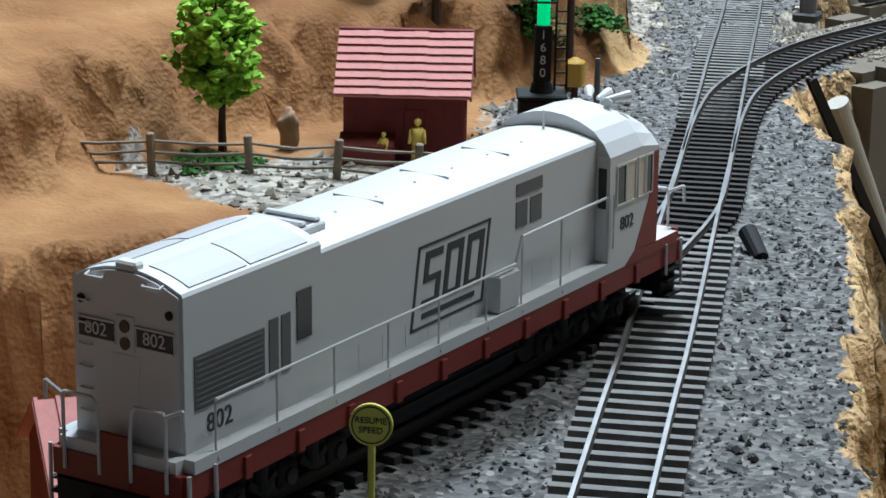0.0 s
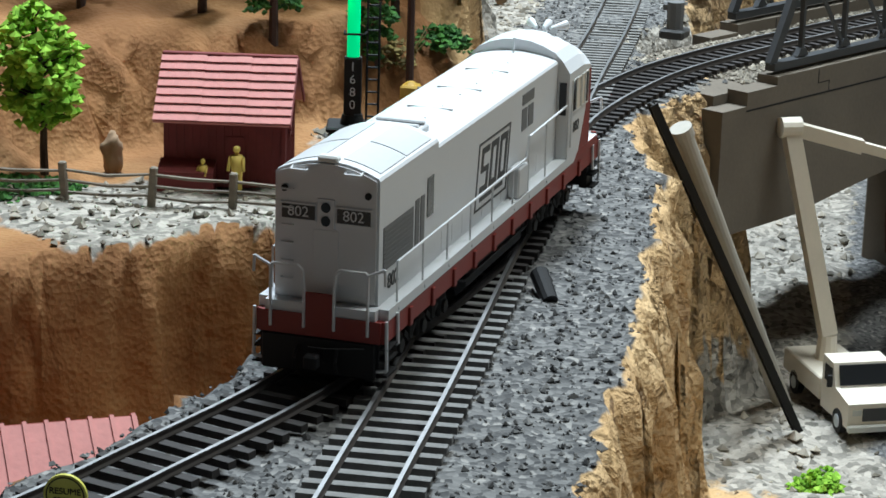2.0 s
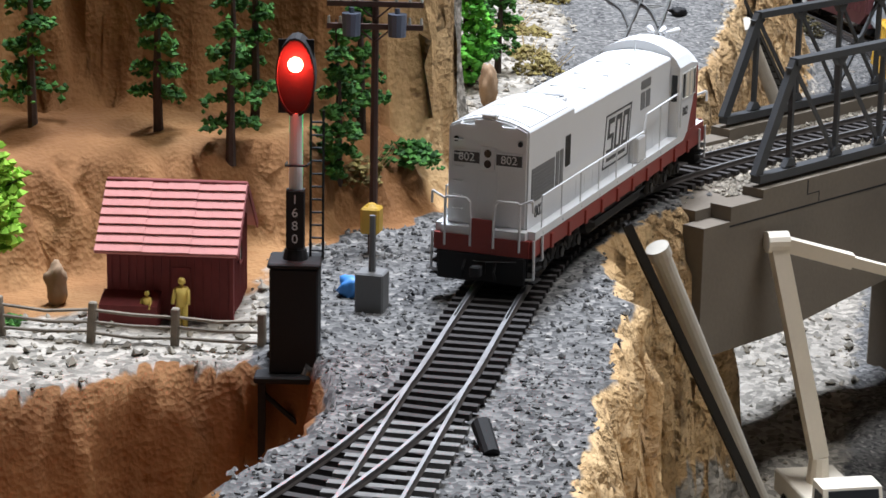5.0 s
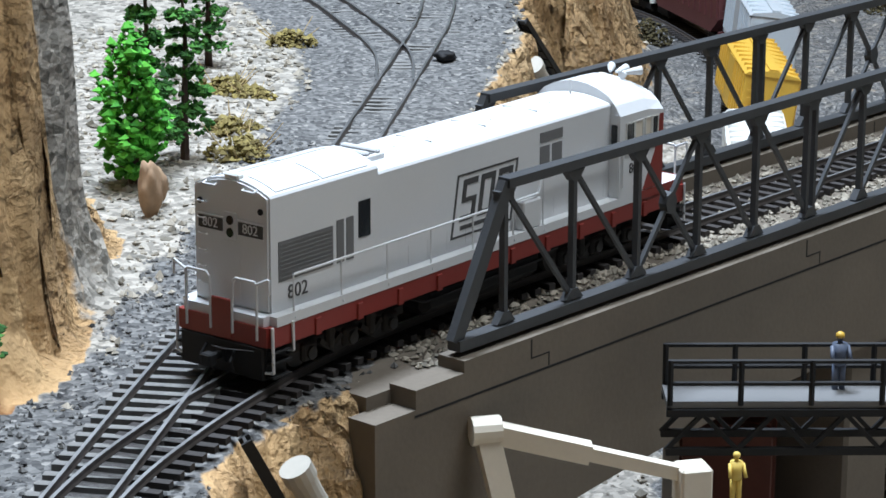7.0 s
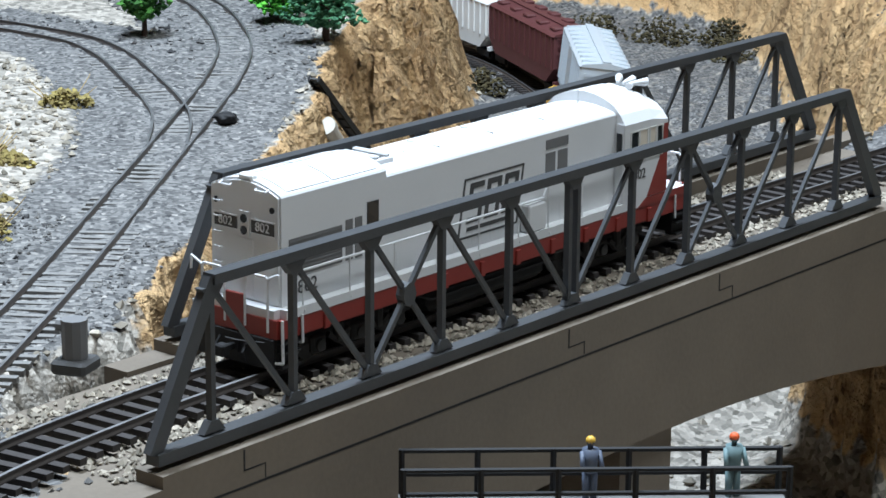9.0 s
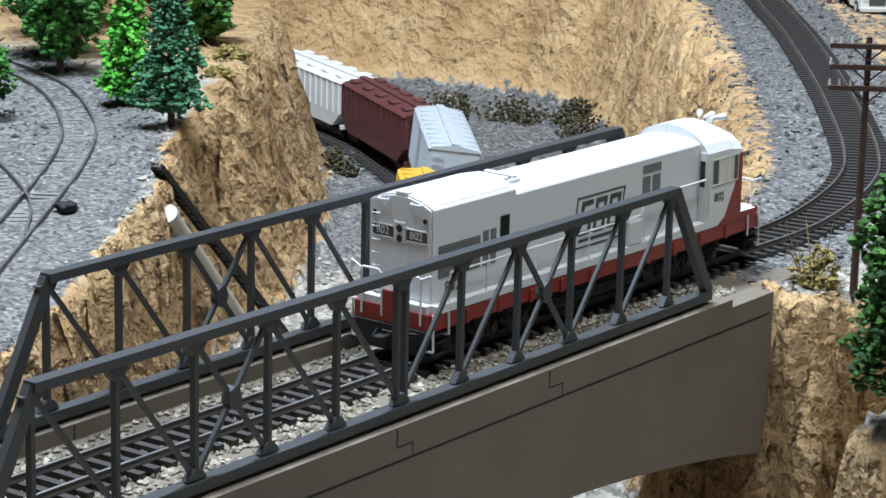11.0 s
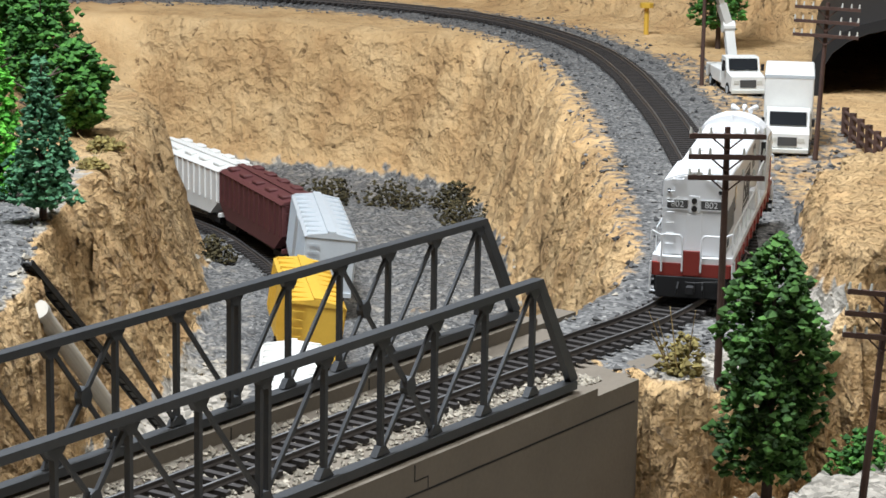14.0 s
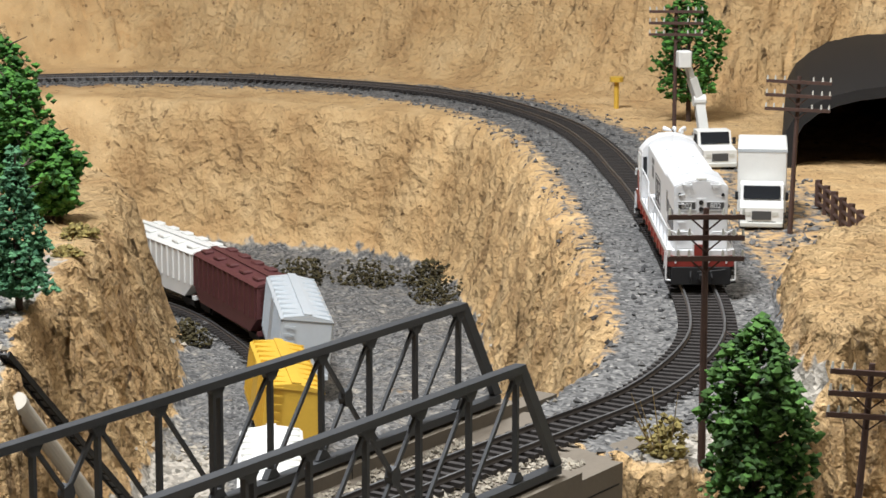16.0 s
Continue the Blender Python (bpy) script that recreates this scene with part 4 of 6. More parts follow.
    for x in (0.02, L - 0.02):
        for s in (-1, 1):
            part("end_rail", rods([[(x, s * 0.42, 1.75), (x, s * 0.42, 2.7), (x, s * 0.46, 3.24), (x, s * 0.58, 3.36), (x, s * 1.3, 3.36), (x, s * 1.36, 3.28), (x, s * 1.36, 1.7)], [(x, s * 1.36, 3.3), (x, s * 1.82, 3.5), (x, s * 1.84, 3.1)]], 0.045), WHITE, loco, "white end handrail")
    for y in (-0.77, 0.77):
        board = part("number_board", blocks((XR - 0.035, XR + 0.02, y - 0.46, y + 0.46, 4.42, 4.78)), DARK, loco, "black number board")
        words("board_number", "802", 0.4, P(XR - 0.04, y, 4.6, 90, 0, -90), WHITE, loco)
        part("board_frame", blocks((XR - 0.05, XR - 0.01, y - 0.5, y + 0.5, 4.78, 4.82), (XR - 0.05, XR - 0.01, y - 0.5, y + 0.5, 4.38, 4.42)), WHITE, board)
    part("headlight_plate", blocks((XR - 0.03, XR + 0.02, -0.24, 0.24, 4.25, 4.98), bevel=0.01), WHITE, loco)
    for z in (4.43, 4.77):
        bm = bmesh.new()
        rod(bm, (XR + 0.02, 0, z), (XR - 0.06, 0, z), 0.13, seg=14)
        part("headlight", bm, GLASS, loco, "dark round headlight")
    for y in (-1.16, 1.16):
        bm = bmesh.new()
        rod(bm, (XR + 0.02, y, 5.16), (XR - 0.05, y, 5.16), 0.09, seg=12)
        part("marker_lamp", bm, BLACK, loco)
    for y in (-0.75, 0.75):
        part("lifting_lug", rods([[(XR + 0.1, y - 0.22, 5.72), (XR - 0.1, y - 0.22, 5.66), (XR - 0.1, y + 0.22, 5.66), (XR + 0.1, y + 0.22, 5.72)]], 0.03), WHITE, loco)
    bm = blocks((XR + 0.02, XR + 0.34, -0.28, 0.28, EAVE + CROWN - 0.06, EAVE + CROWN + 0.12), bevel=0.05)
    part("roof_lamp_housing", bm, OFFWHITE, loco)
    for k in range(6):
        part("ladder_rung", rods([[(XR + 0.02, 0.92, 2.9 + k * 0.45), (XR - 0.08, 0.92, 2.9 + k * 0.45), (XR - 0.08, 1.22, 2.9 + k * 0.45), (XR + 0.02, 1.22, 2.9 + k * 0.45)]], 0.025), WHITE, loco)
    part("end_door", blocks((XR - 0.015, XR + 0.02, -0.35, 0.35, 2.56, 4.2), bevel=0.01), WHITE, loco)
    for x, d in ((0.0, -1), (L, 1)):
        bm = blocks((x - 0.1, x + 0.1, -0.2, 0.2, 0.58, 0.98))
        block(bm, *sorted((x, x + d * 0.7)), -0.1, 0.1, 0.68, 0.88, 0.03)
        block(bm, *sorted((x + d * 0.45, x + d * 0.8)), -0.24, 0.14, 0.58, 0.96, 0.05)
        part("coupler", bm, BLACK, loco)
        part("coupling_lever", rods([[(x + d * 0.08, -1.3, 1.25), (x + d * 0.2, -0.25, 1.05), (x + d * 0.2, 0.2, 1.05)]], 0.035), DARK, loco)
        for y in (-0.55, 0.55):
            part("air_hose", rods([[(x + d * 0.05, y, 1.0), (x + d * 0.28, y * 1.05, 0.7), (x + d * 0.2, y * 1.1, 0.4)]], 0.05), BLACK, loco)
    # trucks
    for cx in (4.2, 17.6):
        for sy in (-1, 1):
            bm = blocks((cx - 2.75, cx + 2.75, *sorted((sy * 1.15, sy * 1.36)), 0.62, 0.95), bevel=0.05)
            for k in (-1, 0, 1):
                block(bm, cx + k * 1.95 - 0.34, cx + k * 1.95 + 0.34, *sorted((sy * 1.3, sy * 1.52)), 0.3, 0.88, 0.07)
                rod(bm, (cx + k * 1.95, sy * 1.5, 0.55), (cx + k * 1.95, sy * 1.6, 0.55), 0.2, seg=12)
            for k in (-0.5, 0.5):
                bar(bm, (cx + k * 1.95 - 0.5, sy * 1.4, 0.78), (cx + k * 1.95, sy * 1.4, 0.45), 0.16, 0.2, (0, 1, 0))
                bar(bm, (cx + k * 1.95, sy * 1.4, 0.45), (cx + k * 1.95 + 0.5, sy * 1.4, 0.78), 0.16, 0.2, (0, 1, 0))
                rod(bm, (cx + k * 1.95, sy * 1.42, 0.5), (cx + k * 1.95, sy * 1.42, 1.2), 0.17)
            part("truck_frame", bm, TRUCKGREY, loco, "dusty dark truck side frame")
        for k in (-1, 0, 1):
            bm = bmesh.new()
            for sy in (-1, 1):
                rod(bm, (cx + k * 1.95, sy * 0.76, 0.58), (cx + k * 1.95, sy * 0.98, 0.58), 0.58, seg=20)
            rod(bm, (cx + k * 1.95, -0.8, 0.58), (cx + k * 1.95, 0.8, 0.58), 0.1)
            part("wheelset", bm, DARK, loco, "dark metal wheel pair")
    # a deep body over low trucks, a little shorter between them
    for ob in loco.children_recursive:
        if ob.type == "MESH":
            for v in ob.data.vertices:
                v.co.x = (10.9 + (v.co.x / U - 10.9) * 0.97) * U
                v.co.z = float(np.interp(v.co.z / U, (0, 1.0, 1.5, 2.4, 7), (0, 1.0, 1.22, 2.1, 7.06))) * U
        else:
            p = ob.matrix_basis.translation
            p.x, p.z = (10.9 + (p.x / U - 10.9) * 0.97) * U, float(np.interp(p.z / U, (2.4, 7), (2.1, 7.06))) * U
    return loco


LOCO = locomotive()


# ---- vegetation ----
def clumps(name, spots, mat, parent, seed, label=""):
    """Many small foam clumps joined into one crown."""
    ob = stones(name, label or "x", mat, spots, seed)
    for key in ("category", "kind"):
        if key in ob:
            del ob[key]
    if not label:
        del ob["label"]
    ob.parent = parent
    return ob


def trunk_mesh(h, r, lean, seed, limbs=()):
    rng = random.Random(seed)
    bm = bmesh.new()
    pts = [Vector((lean * (k / 5) ** 2 + rng.uniform(-0.04, 0.04) * k, rng.uniform(-0.04, 0.04) * k, h * k / 5)) for k in range(6)]
    for k in range(5):
        rod(bm, pts[k], pts[k + 1] + Vector((0, 0, 0.02)), r * (1 - 0.16 * k), r * (1 - 0.16 * (k + 1)), 7)
    for z, a, l in limbs:
        b = Vector((lean * (z / h) ** 2, 0, z))
        rod(bm, b, b + Vector((math.cos(a) * l, math.sin(a) * l, 0.45 * l)), r * 0.4, r * 0.12, 5)
    return bm


def tree(x, y, h, rad, mat, label, profile, n=1400, size=(0.12, 0.26), trunk=0.2, lean=0.0, seed=1, bare=0.12, z=None, group="trees of the layout"):
    """profile(u) gives the crown's share of its radius at the share u of its height."""
    z = height(x, y) - 0.1 if z is None else z
    t = thing("tree", P(x, y, z), label, "tree", group)
    rng = np.random.RandomState(seed)
    limbs = [(h * rng.uniform(bare, 0.9), rng.uniform(0, 6.28), rad * rng.uniform(0.5, 0.8)) for _ in range(14)]
    part("trunk", trunk_mesh(h * 0.93, trunk, lean, seed, limbs), BARK, t)
    u = rng.rand(n * 3)
    a = rng.rand(n * 3) * 2 * np.pi
    edge = profile(u) * (0.78 + 0.22 * np.sin(3 * a + 9 * u + seed) + 0.16 * np.sin(7 * a - 23 * u))
    keep = (rng.rand(n * 3) < profile(u) / 1.05) & (np.sin(5 * a + 31 * u + seed) + np.sin(11 * u * 3 - 2 * a) > -1.25)
    u, a, edge = u[keep][:n], a[keep][:n], edge[keep][:n]
    r = rad * edge * np.sqrt(rng.uniform(0.25, 1.0, len(u)))
    zz = h * (bare + (1 - bare) * u)
    lx = lean * (zz / h) ** 2
    s = rng.uniform(*size, len(u))
    clumps("crown", np.stack([lx + r * np.cos(a), r * np.sin(a), zz - 0.12 * r, s], -1), mat, t, seed + 50)
    return t


def cone(u):
    return np.clip(1.12 - u, 0.05, 1) * np.clip(u * 9 + 0.25, 0, 1)


def column(u):
    return np.clip(1.05 - u**4, 0.1, 1) * np.clip(0.45 + 2.2 * u, 0, 1)


def pillar(u):
    return np.clip(1.03 - u**7, 0.15, 1) * np.clip(0.7 + 1.8 * u, 0, 1)


def oval(u):
    return np.sqrt(np.clip(1 - (2 * u - 0.95) ** 2, 0.02, 1))


def pine(x, y, h, rad, label, seed, z=None, mat=None):
    """Tall bare-trunked pine with flat whorls of needles."""
    z = height(x, y) - 0.1 if z is None else z
    t = thing("pine_tree", P(x, y, z), label, "tree", "pines on the ledge")
    rng = np.random.RandomState(seed)
    part("trunk", trunk_mesh(h, 0.2, 0.0, seed), BARK, t)
    spots = []
    for k in range(8):
        zz = h * (0.2 + 0.78 * k / 7.5)
        rr = rad * (1.05 - 0.1 * k) * rng.uniform(0.7, 1.1)
        for _ in range(4):
            a0 = rng.rand() * 6.28
            for _ in range(26):
                q = rr * rng.rand() ** 0.6
                a = a0 + rng.normal() * 0.28
                spots.append((q * math.cos(a), q * math.sin(a), zz + 0.12 * rng.normal() - 0.18 * q, rng.uniform(0.1, 0.2)))
    clumps("needles", np.array(spots), mat or LEAF_DARK, t, seed + 70)
    return t


def shrub(x, y, rad, h, mat, label, seed, n=260, z=None, wisps=0):
    z = height(x, y) - 0.05 if z is None else z
    t = thing("shrub", P(x, y, z), label, "shrub", "shrubs of the layout")
    rng = np.random.RandomState(seed)
    a, q, w = rng.rand(n) * 6.28, np.sqrt(rng.rand(n)), rng.rand(n)
    r = rad * q * (0.75 + 0.25 * np.sin(3 * a + seed))
    clumps("foliage", np.stack([r * np.cos(a), r * np.sin(a), h * w * np.sqrt(np.clip(1.05 - q * q, 0, 1)), rng.uniform(0.09, 0.22, n)], -1), mat, t, seed + 90)
    if wisps:
        bm = bmesh.new()
        for k in range(wisps):
            an, l = rng.rand() * 6.28, h * rng.uniform(0.9, 1.7)
            rod(bm, (0.3 * rad * math.cos(an), 0.3 * rad * math.sin(an), 0), (rad * math.cos(an) * 1.1, rad * math.sin(an) * 1.1, l), 0.035, 0.015, 4)
        part("straw_tuft", bm, DRYGRASS, t)
    return t


tree(-29.8, 6.0, 6.6, 1.75, LEAF_YELLOW, "yellow-green foam tree on a thin dark trunk behind the fence", oval, 900, (0.14, 0.28), 0.17, -0.5, 3, 0.3)
tree(42.6, -11.4, 11.4, 2.25, LEAF_OLIVE, "tall dark green columnar tree on the rocky shelf", pillar, 3200, (0.12, 0.25), 0.24, 0.0, 7, 0.17, -4.7)
tree(56.4, 42.7, 9.4, 1.75, LEAF_BRIGHT, "bright green conical conifer on the gravel flat", cone, 1500, (0.12, 0.24), 0.2, 0, 11, 0.05)
tree(53.3, 36.6, 8.8, 2.3, LEAF_BLUE, "blue-green conical conifer at the gorge edge", cone, 1700, (0.12, 0.24), 0.22, 0, 12, 0.1)
for x, y, h, r, s in ((64.6, 57, 11, 3.2, 21), (61.0, 52.5, 10, 2.6, 22), (75, 53.8, 6.4, 2.3, 23), (70, 62, 12, 3.4, 24), (79, 58, 5.4, 2.0, 25), (58, 60, 12, 3.0, 26), (66, 70, 13, 3.5, 27), (78.9, 60.5, 9, 3.0, 28), (83, 66, 10, 3.2, 29), (66.5, 56.5, 11, 2.6, 30), (75, 64, 11, 3.2, 34)):
    tree(x, y, h, r, LEAF_DARK, "dark green bushy tree above the gorge", oval, 1300, (0.16, 0.34), 0.24, 0, s, 0.12)
tree(142, 43.5, 10.8, 3.5, LEAF_DARK, "dark green tree behind a line pole beside the curve", oval, 1200, (0.16, 0.32), 0.24, 0, 31, 0.18)
tree(10.2, 20.3, 6.4, 1.5, LEAF_BRIGHT, "bushy green conifer beside the rock wall", column, 900, (0.12, 0.26), 0.18, 0, 32, 0.06)
tree(48.4, 45.2, 4.6, 1.5, LEAF_DARK, "small dark tree beside the curved track", oval, 500, (0.14, 0.28), 0.16, 0, 33, 0.25)
for x, y, h, r, s in ((-19.5, 8.8, 8.6, 1.25, 41), (-18.7, 5.6, 8.6, 1.2, 42), (-14.6, 4.0, 7.0, 1.2, 43), (-16.0, 7.2, 9, 1.1, 44), (-23, 12, 8, 1.3, 45), (-12.2, 5.2, 8.0, 1.1, 46)):
    pine(x, y, h, r, "dark green pine with flat tiers on the rock ledge", s)
for x, y, h, r, s in ((12, 21.4, 9.0, 1.2, 51), (14.3, 21.8, 7.4, 1.3, 52), (28, 35, 7, 1.2, 53)):
    pine(x, y, h, r, "dark green pine with flat tiers on the gravel flat", s)
for x, y, r, h, s in ((34, 35.6, 1.5, 0.8, 61), (24.5, 28.3, 1.1, 0.5, 62), (16, 20.3, 1.6, 1.0, 63), (24.3, 30, 1.4, 0.8, 64), (46.9, -5.2, 1.35, 1.9, 65), (19, 24, 1.2, 0.7, 66), (72, 49, 1.5, 0.8, 67), (67, 45.5, 1.1, 0.6, 68)):
    shrub(x, y, r, h, BRUSH, "olive yellow dry brush clump on the gravel", s, 220, None, 7)
for x, y, r, h, s in ((118, 66, 2.6, 1.7, 71), (119.5, 60.5, 3.0, 2.0, 72), (117, 52, 2.6, 1.8, 73), (94, 58.5, 1.6, 1.5, 74), (122, 56, 2.2, 1.5, 75)):
    shrub(x, y, r * 1.15, h * 1.25, DARKBRUSH, "dark olive bushes on the gorge floor", s, 420)
shrub(-13.6, 3.9, 1.2, 1.2, BRUSH, "straggly yellow brush at the foot of the rock wall", 81, 150, None, 12)
shrub(-10.4, 4.2, 1.7, 0.9, LEAF_DARK, "dark low weeds at the foot of the rock wall", 82, 300)
shrub(-7, -13.4, 1.3, 1.1, LEAF_YELLOW, "green moss clump on the gorge floor", 83, 300)
shrub(51.9, -11.3, 1.9, 3.0, LEAF_DARK, "green shrub on the rocky shelf", 84, 700)
shrub(-31.5, 4.6, 2.0, 0.35, LEAF_DARK, "dark grass round the tree behind the fence", 85, 300)


# ---- the shack and its yard ----
def shack():
    h = thing("shed", P(-24.95, 1.4, -1.25, 0, 0, -50.8), "red plank shed with a faded pink shingle roof", "shed")
    L, D, E, R = 2.15, 1.75, 2.95, 4.42
    bm = bmesh.new()
    prism(bm, [(-D, 0), (D, 0), (D, E), (0, R - 0.12), (-D, E)], -L, L)
    part("wall", bm, SHACKRED, h, "dark red plank wall")
    for k in range(15):
        x = -L + 0.15 + k * (2 * L - 0.3) / 14
        part("batten", blocks((x - 0.03, x + 0.03, -D - 0.045, -D - 0.003, 0, E - 0.05)), SHACKRED, h)
    for k in range(11):
        y = -D + 0.18 + k * (2 * D - 0.36) / 10
        part("batten", blocks((L + 0.003, L + 0.045, y - 0.03, y + 0.03, 0, E + (1 - abs(y) / D) * 1.3)), SHACKRED, h)
    part("corner_board", blocks((L - 0.05, L + 0.08, -D - 0.08, -D + 0.1, 0, E)), SHACKRED, h)
    win = part("window", blocks((L + 0.01, L + 0.06, -0.35, 0.2, 1.75, 2.5)), GLASS, h, "small dark gable window")
    part("frame", blocks((L + 0.05, L + 0.09, -0.42, 0.27, 2.5, 2.57), (L + 0.05, L + 0.09, -0.42, 0.27, 1.68, 1.75), (L + 0.05, L + 0.09, -0.42, -0.35, 1.68, 2.57), (L + 0.05, L + 0.09, 0.2, 0.27, 1.68, 2.57)), SHACKRED, win)
    part("door", blocks((0.1, 0.75, -D - 0.06, -D - 0.004, 0.05, 1.9)), SHACKRED, h)
    slope = math.atan2(R - E, D)
    for sy in (-1, 1):
        bm = bmesh.new()
        a, b = Vector((0, sy * 2.35, R - 2.35 * math.tan(slope) + 0.03)), Vector((0, 0, R + 0.03))
        bar(bm, a, b, 2 * L + 0.6, 0.1, (0, sy * math.sin(slope), math.cos(slope)))
        roof = part("roof", bm, ROOFPINK, h)
        n = 8
        for k in range(n):
            u = (k + 0.5) / n
            p = a + (b - a) * u
            nx = 9
            for q in range(nx):
                x0 = -L - 0.3 + (2 * L + 0.6) * q / nx
                bm = bmesh.new()
                nrm = Vector((0, sy * math.sin(slope), math.cos(slope)))
                c = p + nrm * (0.055 + 0.012 * ((q * 7 + k * 3) % 3))
                d = (b - a).normalized()
                bar(bm, c + Vector((x0 + (2 * L + 0.6) / nx / 2, 0, 0)) - d * 0.2 + nrm * 0.07, c + Vector((x0 + (2 * L + 0.6) / nx / 2, 0, 0)) + d * 0.19, (2 * L + 0.6) / nx - 0.006, 0.04, nrm)
                part("shingle", bm, ROOFPINK, roof)
    part("ridge_cap", blocks((-L - 0.3, L + 0.3, -0.12, 0.12, R + 0.02, R + 0.14), bevel=0.03), SHACKRED, h)
    for sy in (-1, 1):
        bm = bmesh.new()
        bar(bm, (L + 0.3, sy * 2.35, R - 2.35 * math.tan(slope)), (L + 0.3, 0, R), 0.06, 0.22, (0, -sy * math.sin(slope), math.cos(slope)))
        part("barge_board", bm, SHACKRED, h)
    bm = bmesh.new()
    prism(bm, [(-D - 1.0, 0), (-D, 0), (-D, 1.05), (-D - 1.0, 0.75)], -L - 0.1, -L + 1.9)
    part("lean_to", bm, SHACKRED, h, "low red lean-to")
    return h


shack()


def figurine(x, y, z, mat, label, h=1.9, yaw=0, arm=0.6, cap=None):
    """A tiny plain standing figure as one mesh."""
    bm = bmesh.new()
    k = h / 1.9
    for s in (-1, 1):
        rod(bm, (0.02, s * 0.12 * k, 0), (0, s * 0.1 * k, 0.85 * k), 0.1 * k, 0.13 * k, 7)
        rod(bm, (0, s * 0.24 * k, 1.42 * k), (arm * 0.5 * k, s * 0.3 * k, 0.95 * k), 0.08 * k, 0.07 * k, 6)
    rod(bm, (0, 0, 0.8 * k), (0, 0, 1.5 * k), 0.2 * k, 0.25 * k, 9)
    rod(bm, (0, 0, 1.48 * k), (0, 0, 1.6 * k), 0.08 * k, seg=7)
    bmesh.ops.create_icosphere(bm, subdivisions=2, radius=0.15 * k, matrix=Matrix.Translation((0, 0, 1.74 * k)))
    ob = part("figurine", bm, mat, None, "", True)
    if cap:
        ob.data.materials.append(cap)
        for p in ob.data.polygons:
            p.material_index = int(p.center.z > 1.7 * k * U)
    ob.matrix_basis = P(x, y, z, 0, 0, yaw)
    return tagged(ob, label, "figurine", "tiny figures")


REDORANGE = material("orange_red_cap", (0.7, 0.12, 0.03), 0.6, 0, 0.05, 600, 0.05, 100)
TEAL = material("grey_teal_coverall", (0.16, 0.24, 0.25), 0.7, 0, 0.1, 600, 0.05, 100)
figurine(-26.6, -0.7, -1.2, ORANGE, "plain orange figurine standing before the shed", 1.75, 220)
figurine(-27.3, 0.3, -1.2, ORANGE, "plain small orange figurine beside the shed", 1.2, 200)


def fence():
    f = thing("rail_fence", Matrix.Identity(4), "weathered grey split-rail fence along the yard edge", "fence")
    pts = [(-36.4, 8.0), (-33.8, 5.4), (-31.6, 2.7), (-29.9, 0.1), (-28.3, -2.3), (-26.6, -4.7)]
    rng = random.Random(4)
    for x, y in pts:
        bm = blocks((-0.13, 0.13, -0.13, 0.13, -0.3, 1.35), bevel=0.04)
        ob = part("post", bm, WOODGREY, f)
        ob.matrix_basis = P(x, y, -1.2, rng.uniform(-4, 4), rng.uniform(-4, 4), 30)
    for (ax, ay), (bx, by) in zip(pts, pts[1:]):
        for k, z in enumerate((0.3, 0.68, 1.05)):
            bm = bmesh.new()
            m = ((ax + bx) / 2, (ay + by) / 2, -1.2 + z - rng.uniform(0.02, 0.12))
            rod(bm, (ax, ay, -1.2 + z + rng.uniform(-0.05, 0.05)), m, 0.055, 0.065, 6)
            rod(bm, m, (bx, by, -1.2 + z + rng.uniform(-0.05, 0.05)), 0.065, 0.05, 6)
            part("rail", bm, WOODGREY, f)
    return f


fence()


def lump(name, x, y, z, r, h, mat, label, category, seed):
    """A gnarled lump such as a stump or root."""
    bm = bmesh.new()
    bmesh.ops.create_icosphere(bm, subdivisions=3, radius=1)
    for v in bm.verts:
        q = noise.noise(v.co * 1.7 + Vector((seed, 0, 0))) * 0.45 + noise.noise(v.co * 4 + Vector((0, seed, 0))) * 0.18
        v.co = Vector((v.co.x * r * (1 + q), v.co.y * r * (1 + q), (v.co.z + 0.8) * 0.56 * h * (1 + 0.4 * q)))
    ob = part(name, bm, mat, None, "", True)
    ob.matrix_basis = P(x, y, z)
    return tagged(ob, label, category)


lump("tree_stump", -27.8, 4.6, -1.3, 0.4, 1.5, STUMP, "broken tan tree stump beside the shed", "stump", 3)
lump("tree_stump", 7.6, 16.4, -0.7, 0.42, 2.0, STUMP, "tan twisted root beside the rock wall", "stump", 5)
lump("tree_stump", 9.0, 17.6, -0.7, 0.4, 1.3, STUMP, "small tan root beside the rock wall", "stump", 8)


